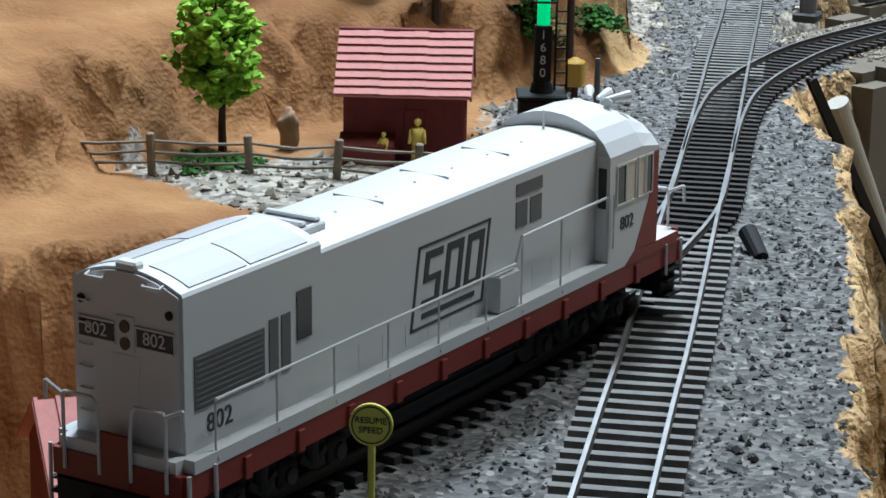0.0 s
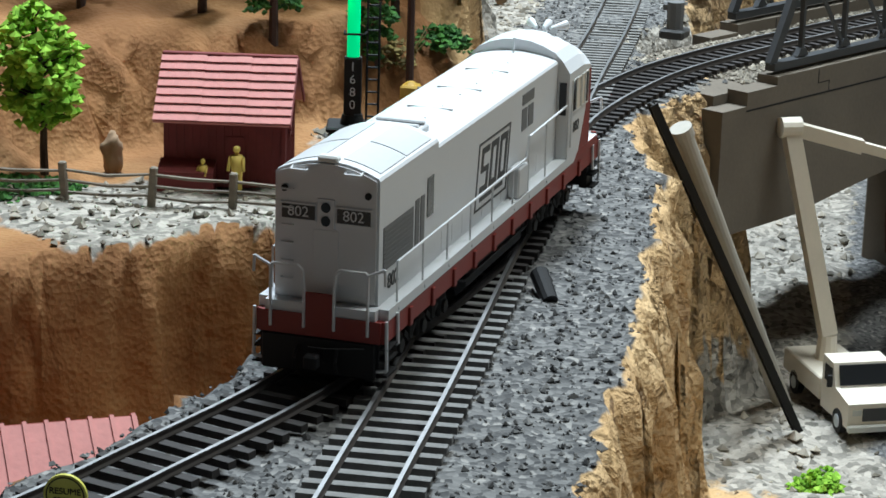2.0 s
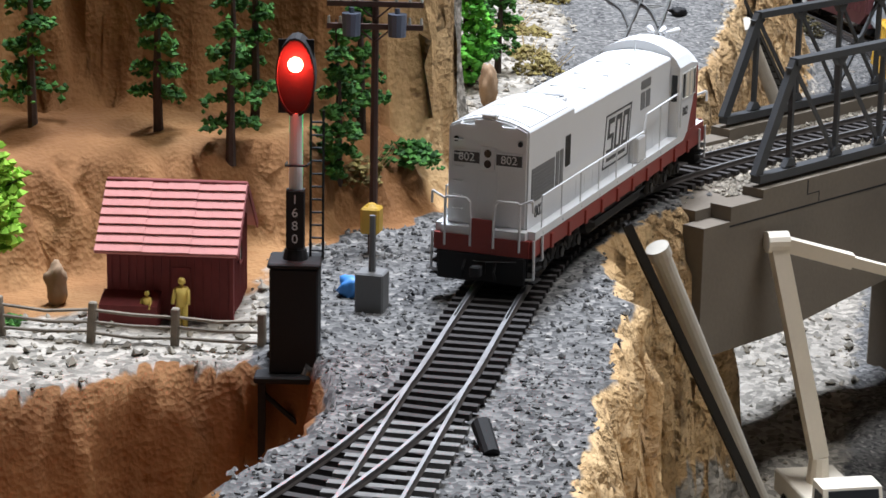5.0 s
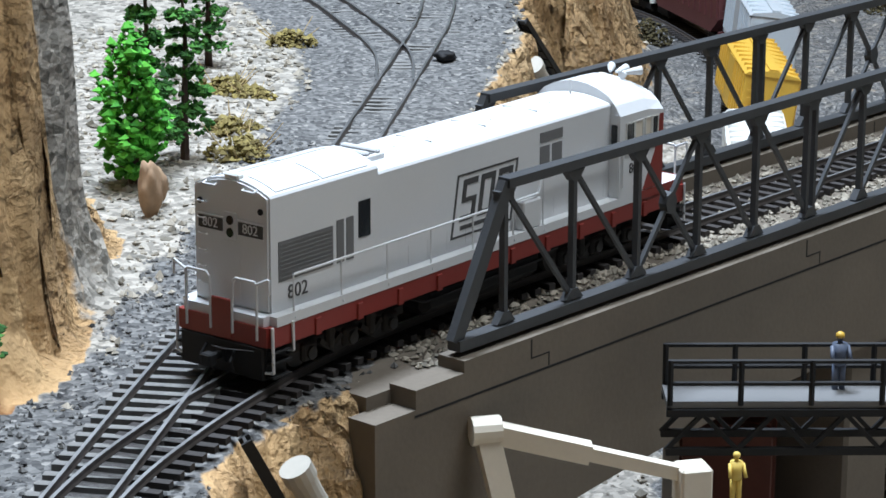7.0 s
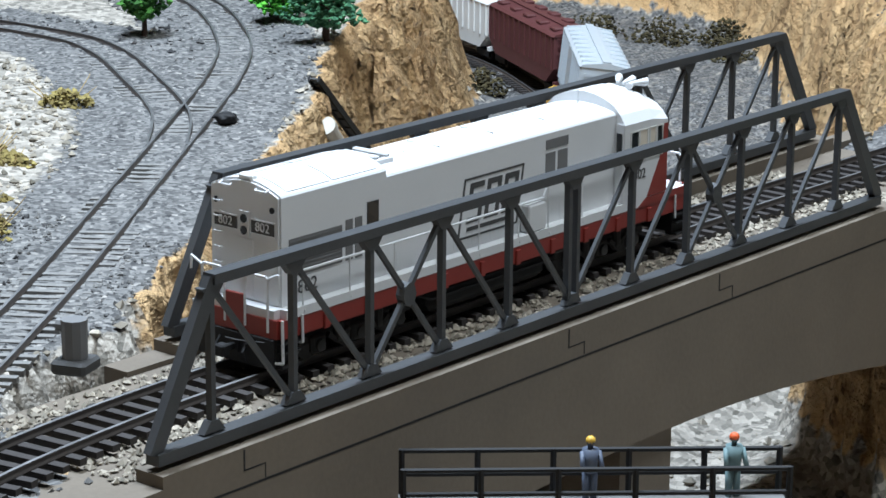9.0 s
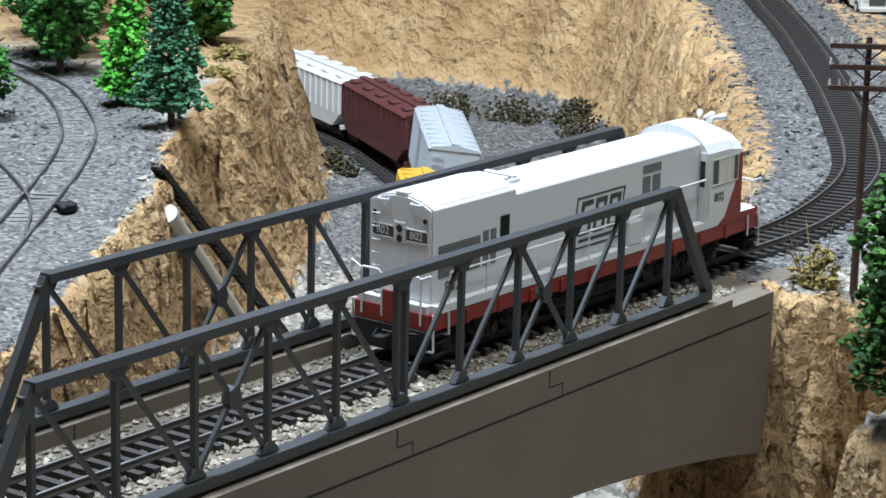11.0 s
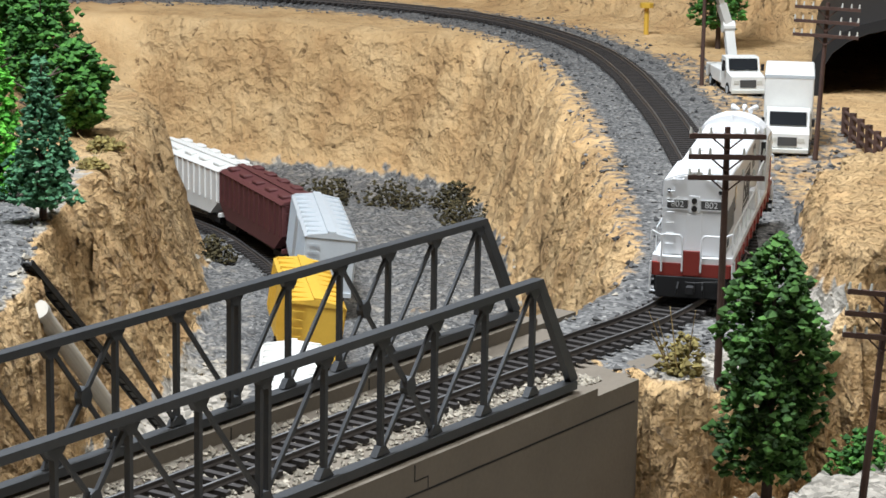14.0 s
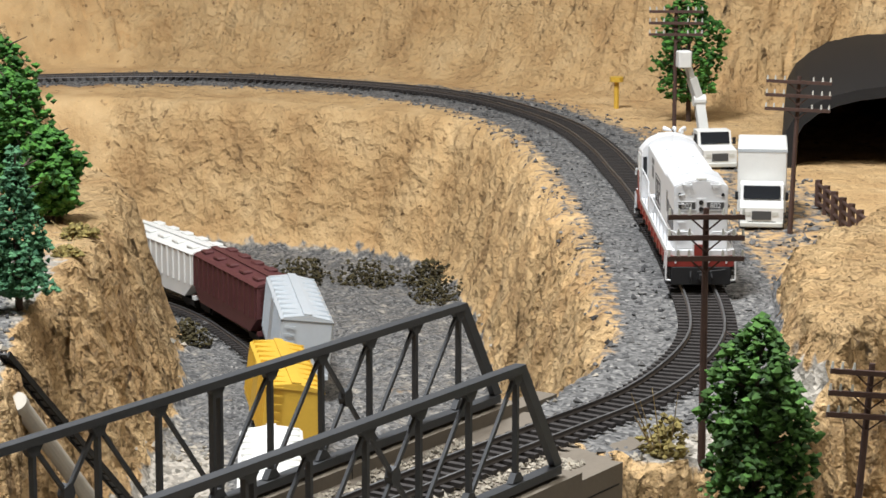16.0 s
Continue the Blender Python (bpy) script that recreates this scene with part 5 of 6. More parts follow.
# ---- signal ----
def signal():
    s = thing("signal_mast", P(-26.9, -6.6, -1.2, 0, 0, 222), "black and white signal mast with a glowing lamp beside the track", "railway signal")
    part("base_plate", blocks((-1.1, 1.1, -1.25, 1.25, -0.28, -0.05), bevel=0.05), BLACK, s)
    ped = part("pedestal", blocks((-0.72, 0.72, -0.78, 0.78, -0.05, 3.45), bevel=0.06), BLACK, s, "black relay cabinet")
    part("lid", blocks((-0.78, 0.78, -0.85, 0.85, 3.45, 3.62), bevel=0.05), BLACK, ped)
    bm = bmesh.new()
    rod(bm, (0, 0, 3.6), (0, 0, 3.95), 0.42, 0.34, 14)
    rod(bm, (0, 0, 3.95), (0, 0, 5.9), 0.3, seg=14)
    part("mast_foot", bm, BLACK, s)
    bm = bmesh.new()
    rod(bm, (0, 0, 5.9), (0, 0, 8.35), 0.22, 0.2, 14)
    part("mast", bm, WHITE, s, "white painted mast")
    part("number_plate", blocks((0.3, 0.36, -0.28, 0.28, 4.05, 5.9)), BLACK, s, "black plate with white figures")
    for k, ch in enumerate("1680"):
        words("plate_figure", ch, 0.42, P(0.365, 0, 5.62 - k * 0.43, 90, 0, 90), WHITE, s)
    for y in (0.45, 0.85):
        part("ladder_rail", rods([[(-0.35, y, 3.5), (-0.3, y, 8.4)]], 0.045), BLACK, s)
    for k in range(11):
        part("ladder_rung", rods([[(-0.34, 0.45, 3.8 + k * 0.42), (-0.34, 0.85, 3.8 + k * 0.42)]], 0.035), BLACK, s)
    part("ladder_hoop", rods([[(-0.35, 0.45, 6.7), (0.25, 0.35, 6.7), (0.25, -0.3, 6.7), (-0.25, -0.3, 6.7)]], 0.04), BLACK, s)
    # tall lamp head: one closed shell, open along x, with a turning pair of lenses inside
    bm = bmesh.new()
    n, ry, rz2, zc = 24, 0.62, 1.3, 9.55
    rings = []
    for x, k in ((-0.55, 0.0), (-0.55, 0.9), (-0.45, 1.0), (0.42, 1.0), (0.42, 0.93), (-0.4, 0.93), (-0.45, 0.0)):
        rings.append([bm.verts.new((x + (0.25 * math.cos(2 * math.pi * i / n) if x > 0 else 0), k * ry * math.sin(2 * math.pi * i / n), zc + k * rz2 * math.cos(2 * math.pi * i / n))) for i in range(n)] if k else [bm.verts.new((x, 0, zc))])
    for a, b in zip(rings, rings[1:]):
        for i in range(n):
            q = [a[i % len(a)], a[(i + 1) % len(a)], b[(i + 1) % len(b)], b[i % len(b)]]
            bm.faces.new([v for k, v in enumerate(q) if v not in q[:k]])
    bmesh.ops.recalc_face_normals(bm, faces=bm.faces)
    part("lamp_housing", bm, BLACK, s, "black oval lamp housing with hood")
    rotor = new("lens_rotor")
    rotor.parent, rotor.empty_display_size = s, 0.005
    for name, x, y, z, r, mat, lab in (("green_lens", 0.3, -0.2, 8.75, 0.2, GREEN_GLOW, "green glowing lens"), ("red_lens", -0.32, 0, 9.95, 0.24, RED_GLOW, "red glowing lens")):
        bm = bmesh.new()
        bmesh.ops.create_uvsphere(bm, u_segments=16, v_segments=10, radius=r, matrix=Matrix.Translation((x, y, z)))
        part(name, bm, mat, rotor, lab, True)
    # added glowing strip: imitates green light spilling down the mast, turns with the lenses
    bm = bmesh.new()
    a8 = [radians(-66 + 12 * i) for i in range(12)]
    prism(bm, [(0.235 * math.cos(a), 0.235 * math.sin(a)) for a in a8] + [(0.22 * math.cos(a), 0.22 * math.sin(a)) for a in a8[::-1]], 5.92, 8.3)
    bmesh.ops.transform(bm, matrix=Matrix(((0, 1, 0, 0), (0, 0, 1, 0), (1, 0, 0, 0), (0, 0, 0, 1))), verts=bm.verts)
    part("light_pipe", bm, GREEN_SPILL, rotor, "added glowing strip for the green lens light falling on the mast")
    part("lens_screen", blocks((-0.03, 0.03, -0.56, 0.56, 8.35, 10.7)), BLACK, rotor, "black screen between the lenses")
    # trestle under the base, over the hollow
    for x in (-0.9, 0.9):
        for y in (-1.0, 1.0):
            part("trestle_leg", blocks((x - 0.12, x + 0.12, y - 0.12, y + 0.12, -8.2, -0.28)), BLACK, s)
    for a, b in (((0.9, -1.0, -0.6), (0.9, 1.0, -2.4)), ((0.9, 1.0, -2.4), (0.9, -1.0, -4.2)), ((-0.9, -1.0, -0.6), (0.9, -1.0, -2.4)), ((0.9, -1.0, -2.4), (-0.9, -1.0, -4.2))):
        part("trestle_brace", rods([[a, b]], 0.09), BLACK, s)
    return rotor


SIGNAL_ROTOR = signal()


# ---- line poles ----
def line_pole(x, y, z, h, arms, yaw, label, cans=False, width=3.6, lean=0.0):
    t = thing("line_pole", P(x, y, z, lean, 0, yaw), label, "utility pole", "line poles")
    bm = bmesh.new()
    rod(bm, (0, 0, -0.4), (0, 0, h), 0.17, 0.12, 8)
    part("pole", bm, POLE, t)
    for k in range(arms):
        za = h - 0.35 - k * 0.85
        arm = part("crossarm", blocks((0.1, 0.28, -width / 2, width / 2, za - 0.1, za + 0.1)), POLE, t)
        for sy in (-1, 1):
            part("brace", rods([[(0.19, sy * 0.7, za), (0.13, 0, za - 0.6)]], 0.035), POLE, t)
        for q in (-0.48, -0.36, -0.22, 0.22, 0.36, 0.48):
            bm = bmesh.new()
            rod(bm, (0.19, q * width, za + 0.1), (0.19, q * width, za + 0.36), 0.07, 0.04, 7)
            part("insulator", bm, INSULATOR, arm)
    if cans:
        for sy in (-1, 1):
            bm = bmesh.new()
            rod(bm, (0.5, sy * 0.85, h - 2.35), (0.5, sy * 0.85, h - 1.5), 0.33, 0.36, 12)
            rod(bm, (0.5, sy * 0.85, h - 1.5), (0.5, sy * 0.85, h - 1.3), 0.1, seg=8)
            part("transformer", bm, TRANSFORMER, t, "blue-grey transformer can")
    return t


line_pole(-14.6, 2.1, -0.8, 10.3, 3, 220, "dark wooden line pole with transformers against the rock wall", True, 3.6)
line_pole(47.0, -6.8, -0.8, 10.6, 3, 214, "dark wooden line pole with three crossarms beside the track", False, 3.1, 0)
line_pole(44.3, -14.6, -5.0, 9.9, 3, 214, "dark wooden line pole standing on the rocky shelf", False, 3.2, -4)
line_pole(97.4, 13.1, -0.8, 10.0, 3, 206, "dark wooden line pole beside the parked box truck", False, 4.0, -2)
line_pole(121.5, 34, -0.8, 11.6, 3, 210, "dark wooden line pole beside the outer curve", False, 4.0)


# ---- small railway things ----
def switch_stand():
    t = thing("switch_machine", P(-21.7, -4.9, -0.75, 0, 0, 30), "grey switch machine box with a post beside the track", "switch machine")
    part("box", blocks((-0.45, 0.45, -0.5, 0.5, 0, 1.45), bevel=0.06), GREYPANEL, t)
    bm = bmesh.new()
    rod(bm, (0, 0, 1.4), (0, 0, 3.4), 0.13, 0.1, 8)
    part("post", bm, GREYPANEL, t)
    y = thing("yellow_box", P(-16.6, 0.2, 0.2, 0, 0, 30), "yellow painted phone box on a dark post", "box")
    part("case", blocks((-0.36, 0.36, -0.36, 0.36, 0, 1.0), bevel=0.08), YELLOW, y)
    bm = bmesh.new()
    rod(bm, (0, 0, -1.2), (0, 0, 0.02), 0.14, seg=8)
    part("post", bm, POLE, y)
    bm = bmesh.new()
    rod(bm, (0, 0, 0.98), (0, 0, 1.12), 0.3, 0.12, 10)
    part("cap", bm, YELLOW, y)
    lump("tarp", -20.9, -3.1, -0.75, 0.45, 0.75, BLUE, "small crumpled blue tarp on the stones", "tarp", 13)
    g = thing("switch_motor", P(7.0, 5.2, -0.7, 0, 0, 20), "dark grey switch motor on a stone base", "switch motor")
    part("base", blocks((-0.6, 0.6, -0.6, 0.6, 0, 0.45), bevel=0.1), DARK, g)
    bm = bmesh.new()
    rod(bm, (0, 0, 0.4), (0, 0, 1.7), 0.4, 0.42, 10)
    rod(bm, (0, -0.05, 1.45), (-0.1, 0.55, 1.5), 0.22, seg=10)
    part("motor", bm, GREYPANEL, g)
    c = thing("cable_end", P(-29.6, -17.5, -0.55, 0, 60, 60), "short black cable end beside the ties", "cable")
    bm = bmesh.new()
    rod(bm, (0, 0, -0.3), (0, 0, 0.9), 0.26, 0.3, 12)
    part("sleeve", bm, BLACK, c)
    lump("coal_lump", 36, 27.0, -0.7, 0.5, 0.5, BLACK, "black lump of coal beside the track", "rock", 17)


switch_stand()


def speed_sign():
    t = thing("speed_sign", P(-53.8, -24.2, -1.2, 0, 0, 213), "round yellow speed sign on a yellow post", "road sign")
    bm = bmesh.new()
    rod(bm, (0, 0, -0.5), (0, 0, 2.5), 0.085, seg=8)
    part("post", bm, SIGNYELLOW, t)
    bm = bmesh.new()
    rod(bm, (0.05, 0, 2.72), (0.14, 0, 2.72), 0.48, seg=28)
    disc = part("disc", bm, SIGNYELLOW, t)
    bm = bmesh.new()
    n = 28
    ring = [[bm.verts.new((0.146, r * math.sin(2 * math.pi * i / n), 2.72 + r * math.cos(2 * math.pi * i / n))) for i in range(n)] for r in (0.40, 0.43)]
    for i in range(n):
        bm.faces.new((ring[0][i], ring[0][(i + 1) % n], ring[1][(i + 1) % n], ring[1][i]))
    part("border", bm, BLACK, disc)
    words("sign_text", "RESUME", 0.2, P(0.146, 0, 2.82, 90, 0, 90), BLACK, disc)
    words("sign_text", "SPEED", 0.2, P(0.146, 0, 2.6, 90, 0, 90), BLACK, disc)


speed_sign()


def red_roof_house():
    h = thing("barn", P(-45.0, -9.2, -8.3, 0, 0, 150), "red barn with a ribbed pink-red roof in the hollow", "barn")
    bm = bmesh.new()
    prism(bm, [(-2.6, -1.4), (2.6, -1.4), (2.6, 3.2), (0, 4.9), (-2.6, 3.2)], -4.5, 4.5)
    part("wall", bm, SHACKRED, h)
    for sy in (-1, 1):
        bm = bmesh.new()
        a, b = Vector((0, sy * 3.0, 3.05)), Vector((0, 0, 5.05))
        bar(bm, a, b, 9.6, 0.12, (0, sy * 0.55, 0.83))
        roof = part("roof", bm, ROOFPINK, h)
        for k in range(16):
            bm = bmesh.new()
            x = -4.7 + k * 9.4 / 15
            bar(bm, a + Vector((x, 0, 0.09)), b + Vector((x, 0, 0.09)), 0.12, 0.1, (0, sy * 0.55, 0.83))
            part("roof_rib", bm, ROOFPINK, roof)


red_roof_house()


# ---- flumes and pipes down the banks ----
def flume(a, b, label):
    t = thing("coal_chute", Matrix.Identity(4), label, "chute", "chutes on the banks")
    a, b = Vector(a), Vector(b)
    d = (b - a).normalized()
    side = d.cross(Vector((0, 0, 1))).normalized()
    for k in (-0.24, 0.24):
        bm = bmesh.new()
        bar(bm, a + side * k, b + side * k, 0.1, 0.32)
        part("side_beam", bm, BLACK, t)
    bm = bmesh.new()
    bar(bm, a, b, 0.46, 0.08)
    part("trough", bm, DARK, t)
    n = int((b - a).length / 0.9)
    for k in range(n):
        bm = bmesh.new()
        p = a + (b - a) * (k + 0.5) / n
        bar(bm, p - side * 0.24, p + side * 0.24, 0.1, 0.2)
        part("cross_tie", bm, BLACK, t)


def drain_pipe(a, b, r, label):
    bm = bmesh.new()
    d = Vector(b) - Vector(a)
    rod(bm, a, b, r, seg=16)
    t = thing("drain_pipe", Matrix.Identity(4), label, "pipe", "pipes on the banks")
    part("pipe", bm, GLOVE, t)
    bm = bmesh.new()
    rod(bm, Vector(a) - d.normalized() * 0.05, Vector(a) + d.normalized() * 0.4, r * 1.18, seg=16)
    part("collar", bm, GLOVE, t)


flume((-8.5, -5.3, 0.2), (-2.6, -9.3, -13.9), "black chute leaning down the near bank")
drain_pipe((-6.9, -5.6, -1.0), (-0.2, -6.9, -13.9), 0.4, "pale grey pipe leaning down the near bank")
flume((43.6, 28.6, 0.0), (58.5, 33.0, -12.4), "black chute leaning down the far bank")
drain_pipe((42.9, 27.2, -2.0), (55.0, 31.0, -13.0), 0.42, "pale grey pipe leaning down the far bank")


# ---- freight cars in the gorge ----
def freight_car(x, y, z, yaw, roll, length, h, mat, roof_mat, label, kind="hopper"):
    t = thing("freight_car", P(x, y, z, roll, 0, yaw), label, "freight car", "freight cars in the gorge")
    hw, L = 1.65, length / 2
    bm = bmesh.new()
    if kind == "hopper":
        prism(bm, [(-L, 2.1), (-L + 1.6, 0.95), (L - 1.6, 0.95), (L, 2.1), (L, h - 0.35), (-L, h - 0.35)], -hw, hw, "y")
    else:
        block(bm, -L, L, -hw, hw, 0.9, h - 0.3, 0.04)
    body = part("body", bm, mat, t)
    bm = bmesh.new()
    prism(bm, [(-hw - 0.08, h - 0.35), (hw + 0.08, h - 0.35), (hw * 0.9, h - 0.18), (0, h + 0.05), (-hw * 0.9, h - 0.18)], -L - 0.06, L + 0.06)
    roof = part("roof", bm, roof_mat, t)
    part("roof_walk", blocks((-L, L, -0.28, 0.28, h + 0.06, h + 0.12)), roof_mat, roof)
    if kind == "hopper":
        for k in range(5):
            for sy in (-1, 1):
                xx = -L + (k + 0.5) * length / 5
                part("hatch", blocks((xx - 0.55, xx + 0.55, sy * 0.95 - 0.35, sy * 0.95 + 0.35, h - 0.12, h + 0.1), bevel=0.06), roof_mat, roof)
    else:
        for k in range(9):
            xx = -L + (k + 0.5) * length / 9
            part("roof_seam", blocks((xx - 0.05, xx + 0.05, -hw * 0.95, hw * 0.95, h - 0.2, h - 0.02)), roof_mat, roof)
        for sy in (-1, 1):
            part("door", blocks((-1.3, 1.3, sy * (hw + 0.05) - 0.05, sy * (hw + 0.05) + 0.05, 1.0, h - 0.45)), mat, body)
    for k in range(13):
        xx = -L + 0.35 + k * (length - 0.7) / 12
        for sy in (-1, 1):
            part("side_rib", blocks((xx - 0.06, xx + 0.06, sy * (hw + 0.05) - 0.05, sy * (hw + 0.05) + 0.05, 1.25 if kind != "hopper" else 2.0, h - 0.4)), mat, body)
    for sx in (-1, 1):
        for k in range(7):
            part("ladder_rung", blocks((sx * (L + 0.12) - 0.03, sx * (L + 0.12) + 0.03, 0.75, 1.45, 1.2 + k * 0.5, 1.27 + k * 0.5)), mat, body)
        part("end_sill", blocks((sx * L - 0.15, sx * L + 0.15, -hw, hw, 0.9, 1.2)), mat, body)
        bm = blocks((sx * (L - 1.7) - 1.1, sx * (L - 1.7) + 1.1, -1.3, -1.1, 0.3, 0.75), (sx * (L - 1.7) - 1.1, sx * (L - 1.7) + 1.1, 1.1, 1.3, 0.3, 0.75))
        for q in (-0.75, 0.75):
            rod(bm, (sx * (L - 1.7) + q, -1.05, 0.45), (sx * (L - 1.7) + q, 1.05, 0.45), 0.44, seg=14)
        part("truck", bm, BLACK, t)
        part("coupler", blocks((min(sx * L, sx * (L + 0.6)), max(sx * L, sx * (L + 0.6)), -0.12, 0.12, 0.65, 0.9)), BLACK, t)
    return t


freight_car(105.2, 68.5, low_z(104), 63, 0, 13.5, 4.7, OFFWHITE, OFFWHITE, "white covered hopper car standing behind the rock spur")
freight_car(98.5, 56.6, low_z(98), 57, 0, 14.2, 4.7, MAROON, MAROON, "maroon covered hopper car with round roof hatches")
freight_car(89.3, 45.6, low_z(89) + 0.2, 41, 6, 14, 5.0, SILVER, SILVER, "silver grey car with a light roof, leaning off the rails", "box")
freight_car(74.7, 35.9, low_z(75) + 0.2, 42, 8, 12.0, 4.5, YELLOW, YELLOW, "yellow box car leaning beside the lower track", "box")
freight_car(60.1, 25.3, low_z(60), 37, 0, 11.5, 4.4, OFFWHITE, OFFWHITE, "white box car standing on the lower track", "box")
freight_car(25.6, 2.4, low_z(25), 32.5, 0, 15.0, 5.6, RUST, RUST, "rust brown box car under the bridge", "box")


# ---- footbridge platform with workers ----
def platform():
    ang = math.degrees(math.atan2(-8.1, 7.3))
    t = thing("loading_platform", P(9.9, -5.5, -3.35, 0, 0, ang), "black steel loading platform with railings over the lower track", "platform")
    Lp, w = 11.4, 1.7
    part("deck", blocks((0, Lp, -w, 0, 0.2, 0.42)), GREYPANEL, t, "grey deck plate")
    for y in (-w, 0):
        for z in (0.05, -1.25):
            part("chord", blocks((0, Lp, y - 0.1, y + 0.1, z - 0.12, z + 0.12)), BLACK, t)
        n = 5
        for k in range(n):
            a, b = Lp * k / n, Lp * (k + 1) / n
            m = (a + b) / 2
            bm = bmesh.new()
            bar(bm, (a, y, -1.2), (m, y, 0), 0.14, 0.14, (0, 1, 0))
            bar(bm, (m, y, 0), (b, y, -1.2), 0.14, 0.14, (0, 1, 0))
            part("lattice", bm, BLACK, t)
        for k in range(6):
            x = 0.1 + (Lp - 0.2) * k / 5
            part("railing_post", rods([[(x, y, 0.3), (x, y, 1.8)]], 0.1), BLACK, t)
        for z in (1.02, 1.75):
            part("railing", rods([[(0.1, y, z), (Lp - 0.1, y, z)]], 0.08), BLACK, t)
    for x in (9.8,):
        for y in (-w, 0):
            part("leg", rods([[(x, y, -1.4), (x + (1.0 if x > 5 else -0.4), y, -10.7)]], 0.16), SILVER, t, "silver support leg")
    return t


platform()
figurine(13.3, -10.0, -2.93, TRANSFORMER, "plain dark figurine with a yellow cap on the platform", 1.95, 230, 0.6, YELLOW)
figurine(16.2, -13.1, -2.93, TEAL, "plain blue-grey figurine with an orange cap on the platform", 2.0, 230, 0.6, REDORANGE)
figurine(8.6, -9.4, -5.5, ORANGE, "plain tan figurine beside the lift bucket", 1.6, 230)


# ---- road vehicles ----
def wheels(t, xs, hw, r):
    for x in xs:
        for sy in (-1, 1):
            bm = bmesh.new()
            rod(bm, (x, sy * (hw - 0.28), r), (x, sy * hw, r), r, seg=16)
            w = part("wheel", bm, BLACK, t)
            bm = bmesh.new()
            rod(bm, (x, sy * (hw - 0.02), r), (x, sy * (hw + 0.03), r), r * 0.55, seg=12)
            part("rim", bm, SILVER, w)


def truck_cab(t, x0, mat, hw=1.2):
    """Hood, cab with windscreen, grille and bumper; the front is toward +x from x0."""
    bm = bmesh.new()
    prism(bm, [(x0, 0.5), (x0 + 3.0, 0.5), (x0 + 3.0, 1.55), (x0 + 1.5, 1.8), (x0 + 1.15, 2.75), (x0, 2.8)], -hw, hw, "y")
    cab = part("cab", bm, mat, t)
    bm = bmesh.new()
    prism(bm, [(x0 + 1.53, 1.86), (x0 + 1.24, 2.66), (x0 + 1.2, 2.66), (x0 + 1.46, 1.84)], -hw * 0.85, hw * 0.85, "y")
    ws = part("windscreen", bm, GLASS, cab, "dark windscreen")
    ws.matrix_basis = P(0.06, 0, 0.03)
    for sy in (-1, 1):
        part("side_window", blocks((x0 + 0.3, x0 + 1.1, sy * hw - 0.02, sy * hw + 0.02, 1.8, 2.5)), GLASS, cab)
        part("headlight", blocks((x0 + 2.98, x0 + 3.03, sy * 0.85 - 0.2, sy * 0.85 + 0.2, 1.05, 1.3)), INSULATOR, cab)
        part("mirror", blocks((x0 + 1.3, x0 + 1.45, sy * (hw + 0.22) - 0.1, sy * (hw + 0.22) + 0.1, 1.8, 2.3)), BLACK, cab)
    part("grille", blocks((x0 + 2.98, x0 + 3.04, -0.6, 0.6, 0.8, 1.35)), DARK, cab)
    part("bumper", blocks((x0 + 2.95, x0 + 3.2, -hw, hw, 0.35, 0.65), bevel=0.05), INSULATOR, cab)
    return cab


def box_truck(x, y, z, yaw):
    t = thing("box_truck", P(x, y, z, 0, 0, yaw), "white box truck parked beside the outer track", "truck")
    part("chassis", blocks((-4.6, 4.6, -0.9, 0.9, 0.4, 0.7)), BLACK, t)
    box = part("cargo_box", blocks((-4.8, 1.5, -1.55, 1.55, 0.75, 4.9), bevel=0.06), OFFWHITE, t)
    part("top_rail", blocks((-4.82, 1.52, -1.57, 1.57, 4.62, 4.82)), SILVER, box)
    truck_cab(t, 1.6, OFFWHITE, 1.35)
    wheels(t, (-3.2, 3.4), 1.4, 0.55)


def bucket_truck(x, y, z, yaw, mat, elbow, bucket, label, foot=(-1.2, 0, 2.2)):
    t = thing("bucket_truck", P(x, y, z, 0, 0, yaw), label, "bucket truck")
    part("chassis", blocks((-3.6, 3.2, -0.9, 0.9, 0.4, 0.7)), BLACK, t)
    part("service_body", blocks((-3.8, 0.5, -1.3, 1.3, 0.7, 1.7), bevel=0.06), mat, t)
    truck_cab(t, 0.6, mat, 1.25)
    wheels(t, (-2.4, 2.6), 1.3, 0.52)
    bm = bmesh.new()
    rod(bm, (foot[0], foot[1], 1.6), foot, 0.5, 0.4, 12)
    part("turntable", bm, mat, t)
    bm = bmesh.new()
    bar(bm, foot, elbow, 0.62, 0.7, (0, 1, 0))
    part("lower_boom", bm, mat, t)
    bm = bmesh.new()
    rod(bm, Vector(elbow) + Vector((0, -0.45, 0)), Vector(elbow) + Vector((0, 0.45, 0)), 0.45, seg=14)
    part("elbow_joint", bm, mat, t)
    bm = bmesh.new()
    mid = Vector(elbow).lerp(Vector(bucket), 0.5)
    bar(bm, elbow, mid, 0.6, 0.6)
    bar(bm, mid, bucket, 0.42, 0.42)
    part("upper_boom", bm, mat, t)
    b = Vector(bucket)
    part("bucket", blocks((b.x - 0.5, b.x + 0.5, b.y - 0.5, b.y + 0.5, b.z - 0.9, b.z + 0.35), bevel=0.08), mat, t)
    return t


def in_frame_of(m, p):
    q = m.inverted() @ (Vector(p) * U)
    return tuple(v / U for v in q)


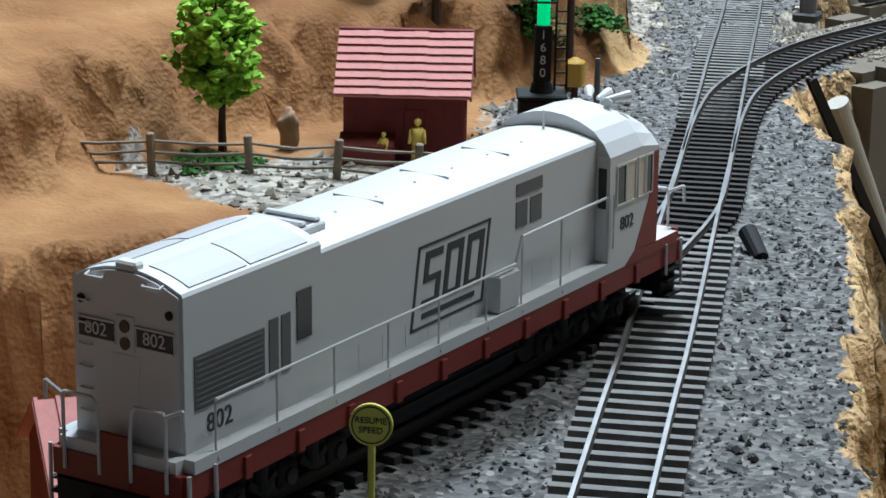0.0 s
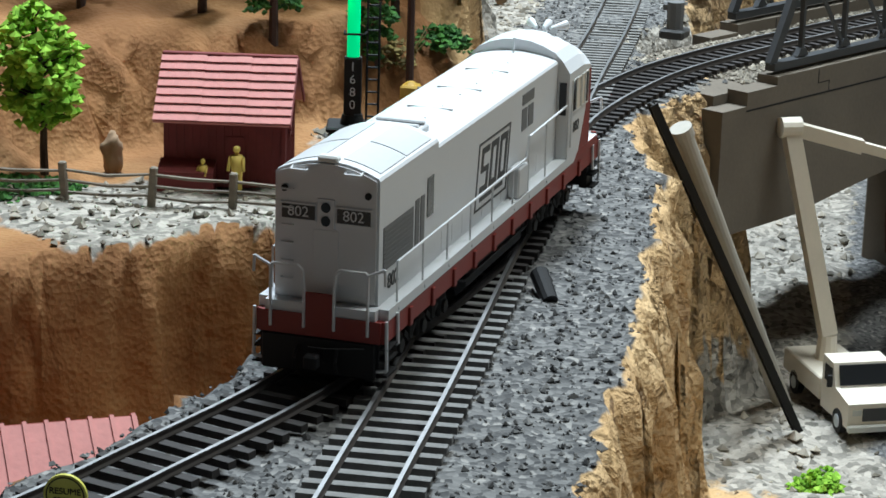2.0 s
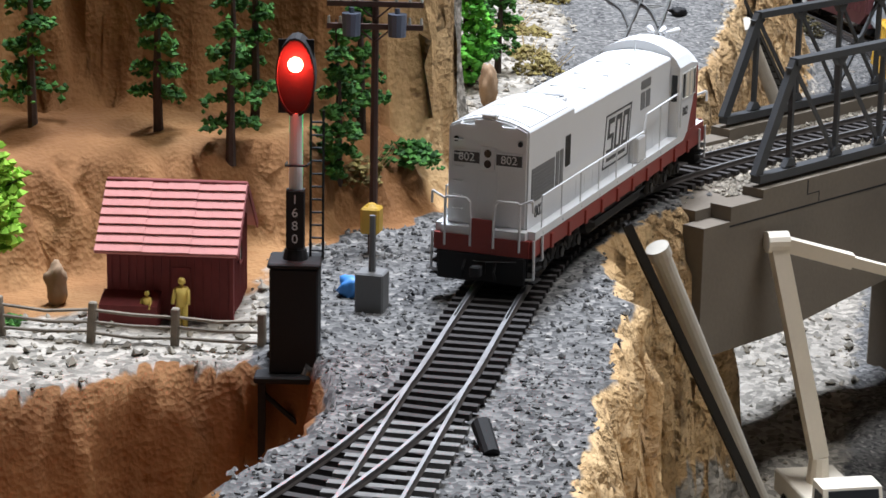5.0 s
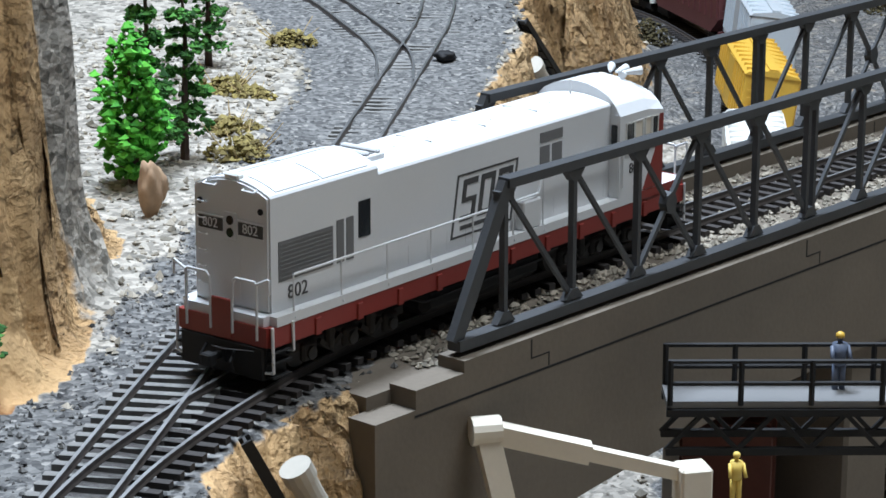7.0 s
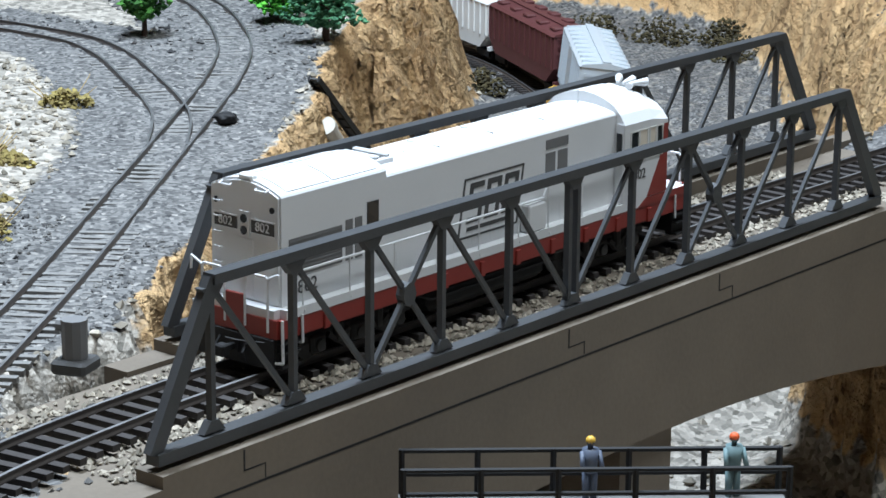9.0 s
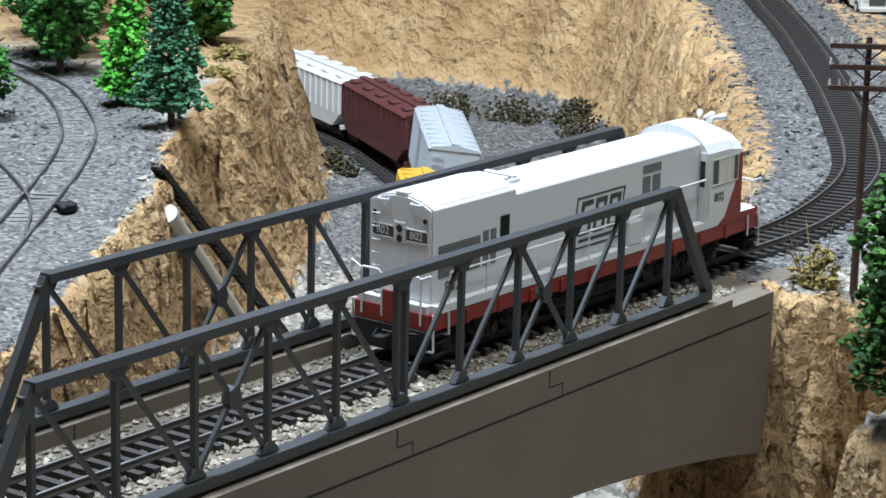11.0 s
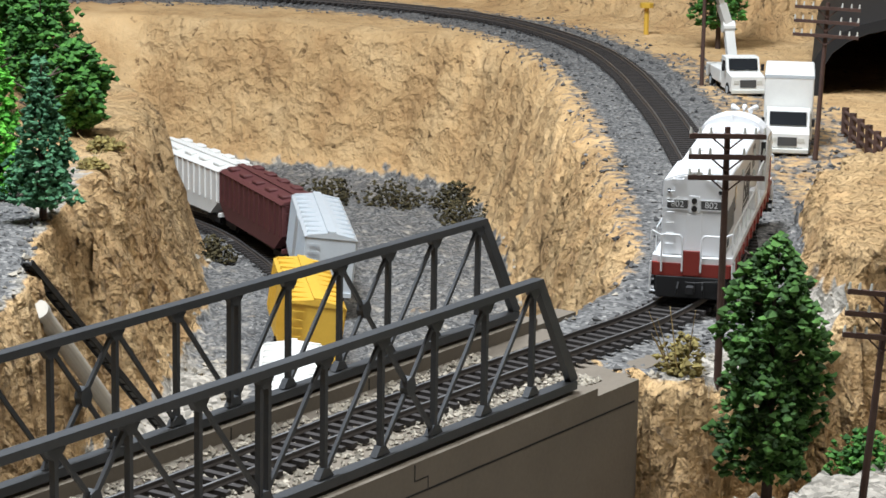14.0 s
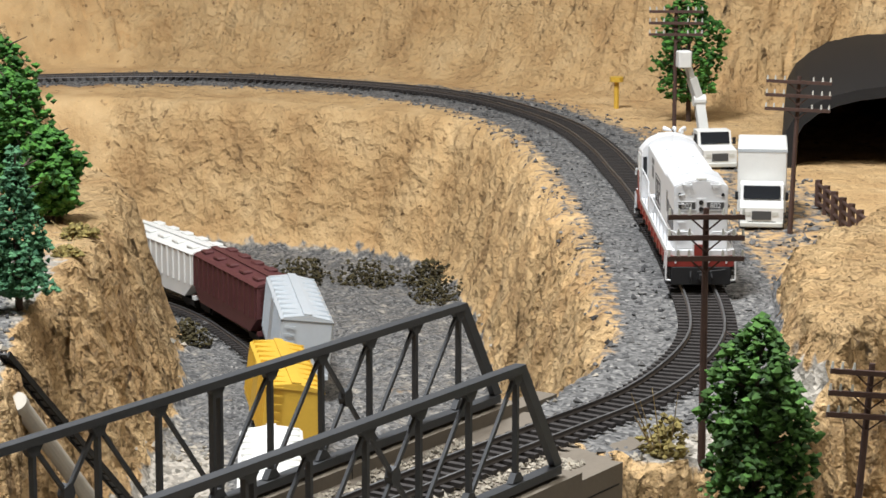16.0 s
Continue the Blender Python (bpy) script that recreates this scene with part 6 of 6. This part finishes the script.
box_truck(101.6, 17.1, -0.75, 206)
far_m = P(121.5, 31.2, -0.75, 0, 0, 222)
bucket_truck(121.5, 31.2, -0.75, 222, OFFWHITE, (-1.6, -0.3, 4.6), (-1.2, -1.6, 8.0), "white bucket truck with a raised boom near the tunnel")
gorge_m = P(1.2, -9.0, -14.0, 0, 0, 235)
bucket_truck(1.2, -9.0, -14.0, 235, CREAM, in_frame_of(gorge_m, (1.5, -5.2, -2.3)), in_frame_of(gorge_m, (6.0, -9.6, -3.9)), "cream bucket truck with a bent boom on the gorge floor", in_frame_of(gorge_m, (2.2, -7.4, -11.2)))


# ---- far side: post, fence, tunnel ----
def far_things():
    y = thing("yellow_post", P(146.0, 52.6, -0.75), "small pale yellow marker post beside the curve", "post")
    bm = bmesh.new()
    rod(bm, (0, 0, -0.3), (0, 0, 2.6), 0.22, seg=8)
    part("post", bm, YELLOW, y)
    bm = bmesh.new()
    rod(bm, (0, 0, 2.5), (0, 0, 2.9), 0.6, 0.6, 10)
    part("cap", bm, YELLOW, y)
    f = thing("timber_fence", Matrix.Identity(4), "brown timber fence beside the parked truck", "fence")
    a, b = Vector((107, 15.6, -0.7)), Vector((95.5, 7.0, -0.7))
    for k in range(7):
        p = a.lerp(b, k / 6)
        part("post", blocks((p.x - 0.18, p.x + 0.18, p.y - 0.18, p.y + 0.18, p.z - 0.3, p.z + 2.0)), POLE, f)
    for z in (0.5, 1.1, 1.7):
        part("rail", rods([[a + Vector((0, 0, z)), b + Vector((0, 0, z))]], 0.13), POLE, f)
    # the bore is coloured black to stand for deep shade under the ledge
    t = thing("tunnel_mouth", P(127, 17.5, -0.8, 0, 0, 205), "tunnel mouth under a rock ledge, its inner shade painted black", "tunnel", kind="structure")
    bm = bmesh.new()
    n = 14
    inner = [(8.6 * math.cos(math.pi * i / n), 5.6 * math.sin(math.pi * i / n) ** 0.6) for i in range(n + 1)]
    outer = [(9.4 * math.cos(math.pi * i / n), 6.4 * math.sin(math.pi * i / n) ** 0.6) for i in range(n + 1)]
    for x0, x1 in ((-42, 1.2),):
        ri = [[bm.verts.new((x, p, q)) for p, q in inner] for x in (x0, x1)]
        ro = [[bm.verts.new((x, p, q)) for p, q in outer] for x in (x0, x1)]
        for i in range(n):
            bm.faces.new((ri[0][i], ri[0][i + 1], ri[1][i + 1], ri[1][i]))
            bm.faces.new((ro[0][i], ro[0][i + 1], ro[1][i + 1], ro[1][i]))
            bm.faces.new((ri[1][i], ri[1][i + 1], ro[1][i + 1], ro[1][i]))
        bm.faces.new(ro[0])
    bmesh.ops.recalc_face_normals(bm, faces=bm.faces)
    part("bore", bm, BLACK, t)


far_things()


# ---- what moves ----
REAR_X = ((0, -59.3), (0.5, -55), (1, -50.6), (1.5, -46.1), (2, -41.75), (2.5, -37.62), (3, -33.5), (3.5, -29.64), (4, -25.98), (4.5, -22.42), (5, -18.86), (5.5, -15.4), (6, -12.18), (6.5, -8.77), (7, -5.15), (7.5, -1.65), (8, 1.85), (8.5, 5.3), (9, 8.95), (9.5, 12.65), (10, 16.65), (10.5, 21.05), (11, 25.55), (11.5, 30.25), (12, 34.95), (12.5, 39.7), (13, 44.51), (13.5, 49.73), (14, 55.24), (14.5, 60.76), (15, 65.97), (15.5, 70.79), (16, 75.5))


def loco_pose(x):
    """The body rides on the middles of its two trucks."""
    s = s_at_x(MAIN, main_cum, x)
    a, b = along(MAIN, main_cum, s + 4.2), along(MAIN, main_cum, s + 17.6)
    u = (b - a) / np.linalg.norm(b - a)
    za, zb = rail_z(a[0]), rail_z(b[0])
    o = a - u * 4.2
    return P(o[0], o[1], float(za - (zb - za) * 4.2 / 13.4), 0, -math.degrees(math.atan2(zb - za, 13.4)), math.degrees(math.atan2(u[1], u[0])))


def motions():
    walk(LOCO, [(t, loco_pose(x)) for t, x in REAR_X])
    walk(SIGNAL_ROTOR, [(t, P(0, 0, 0, 0, 0, a)) for t, a in ((0, 0), (3.9, 0), (4.0, 60), (4.1, 120), (4.2, 180), (16, 180))])


motions()
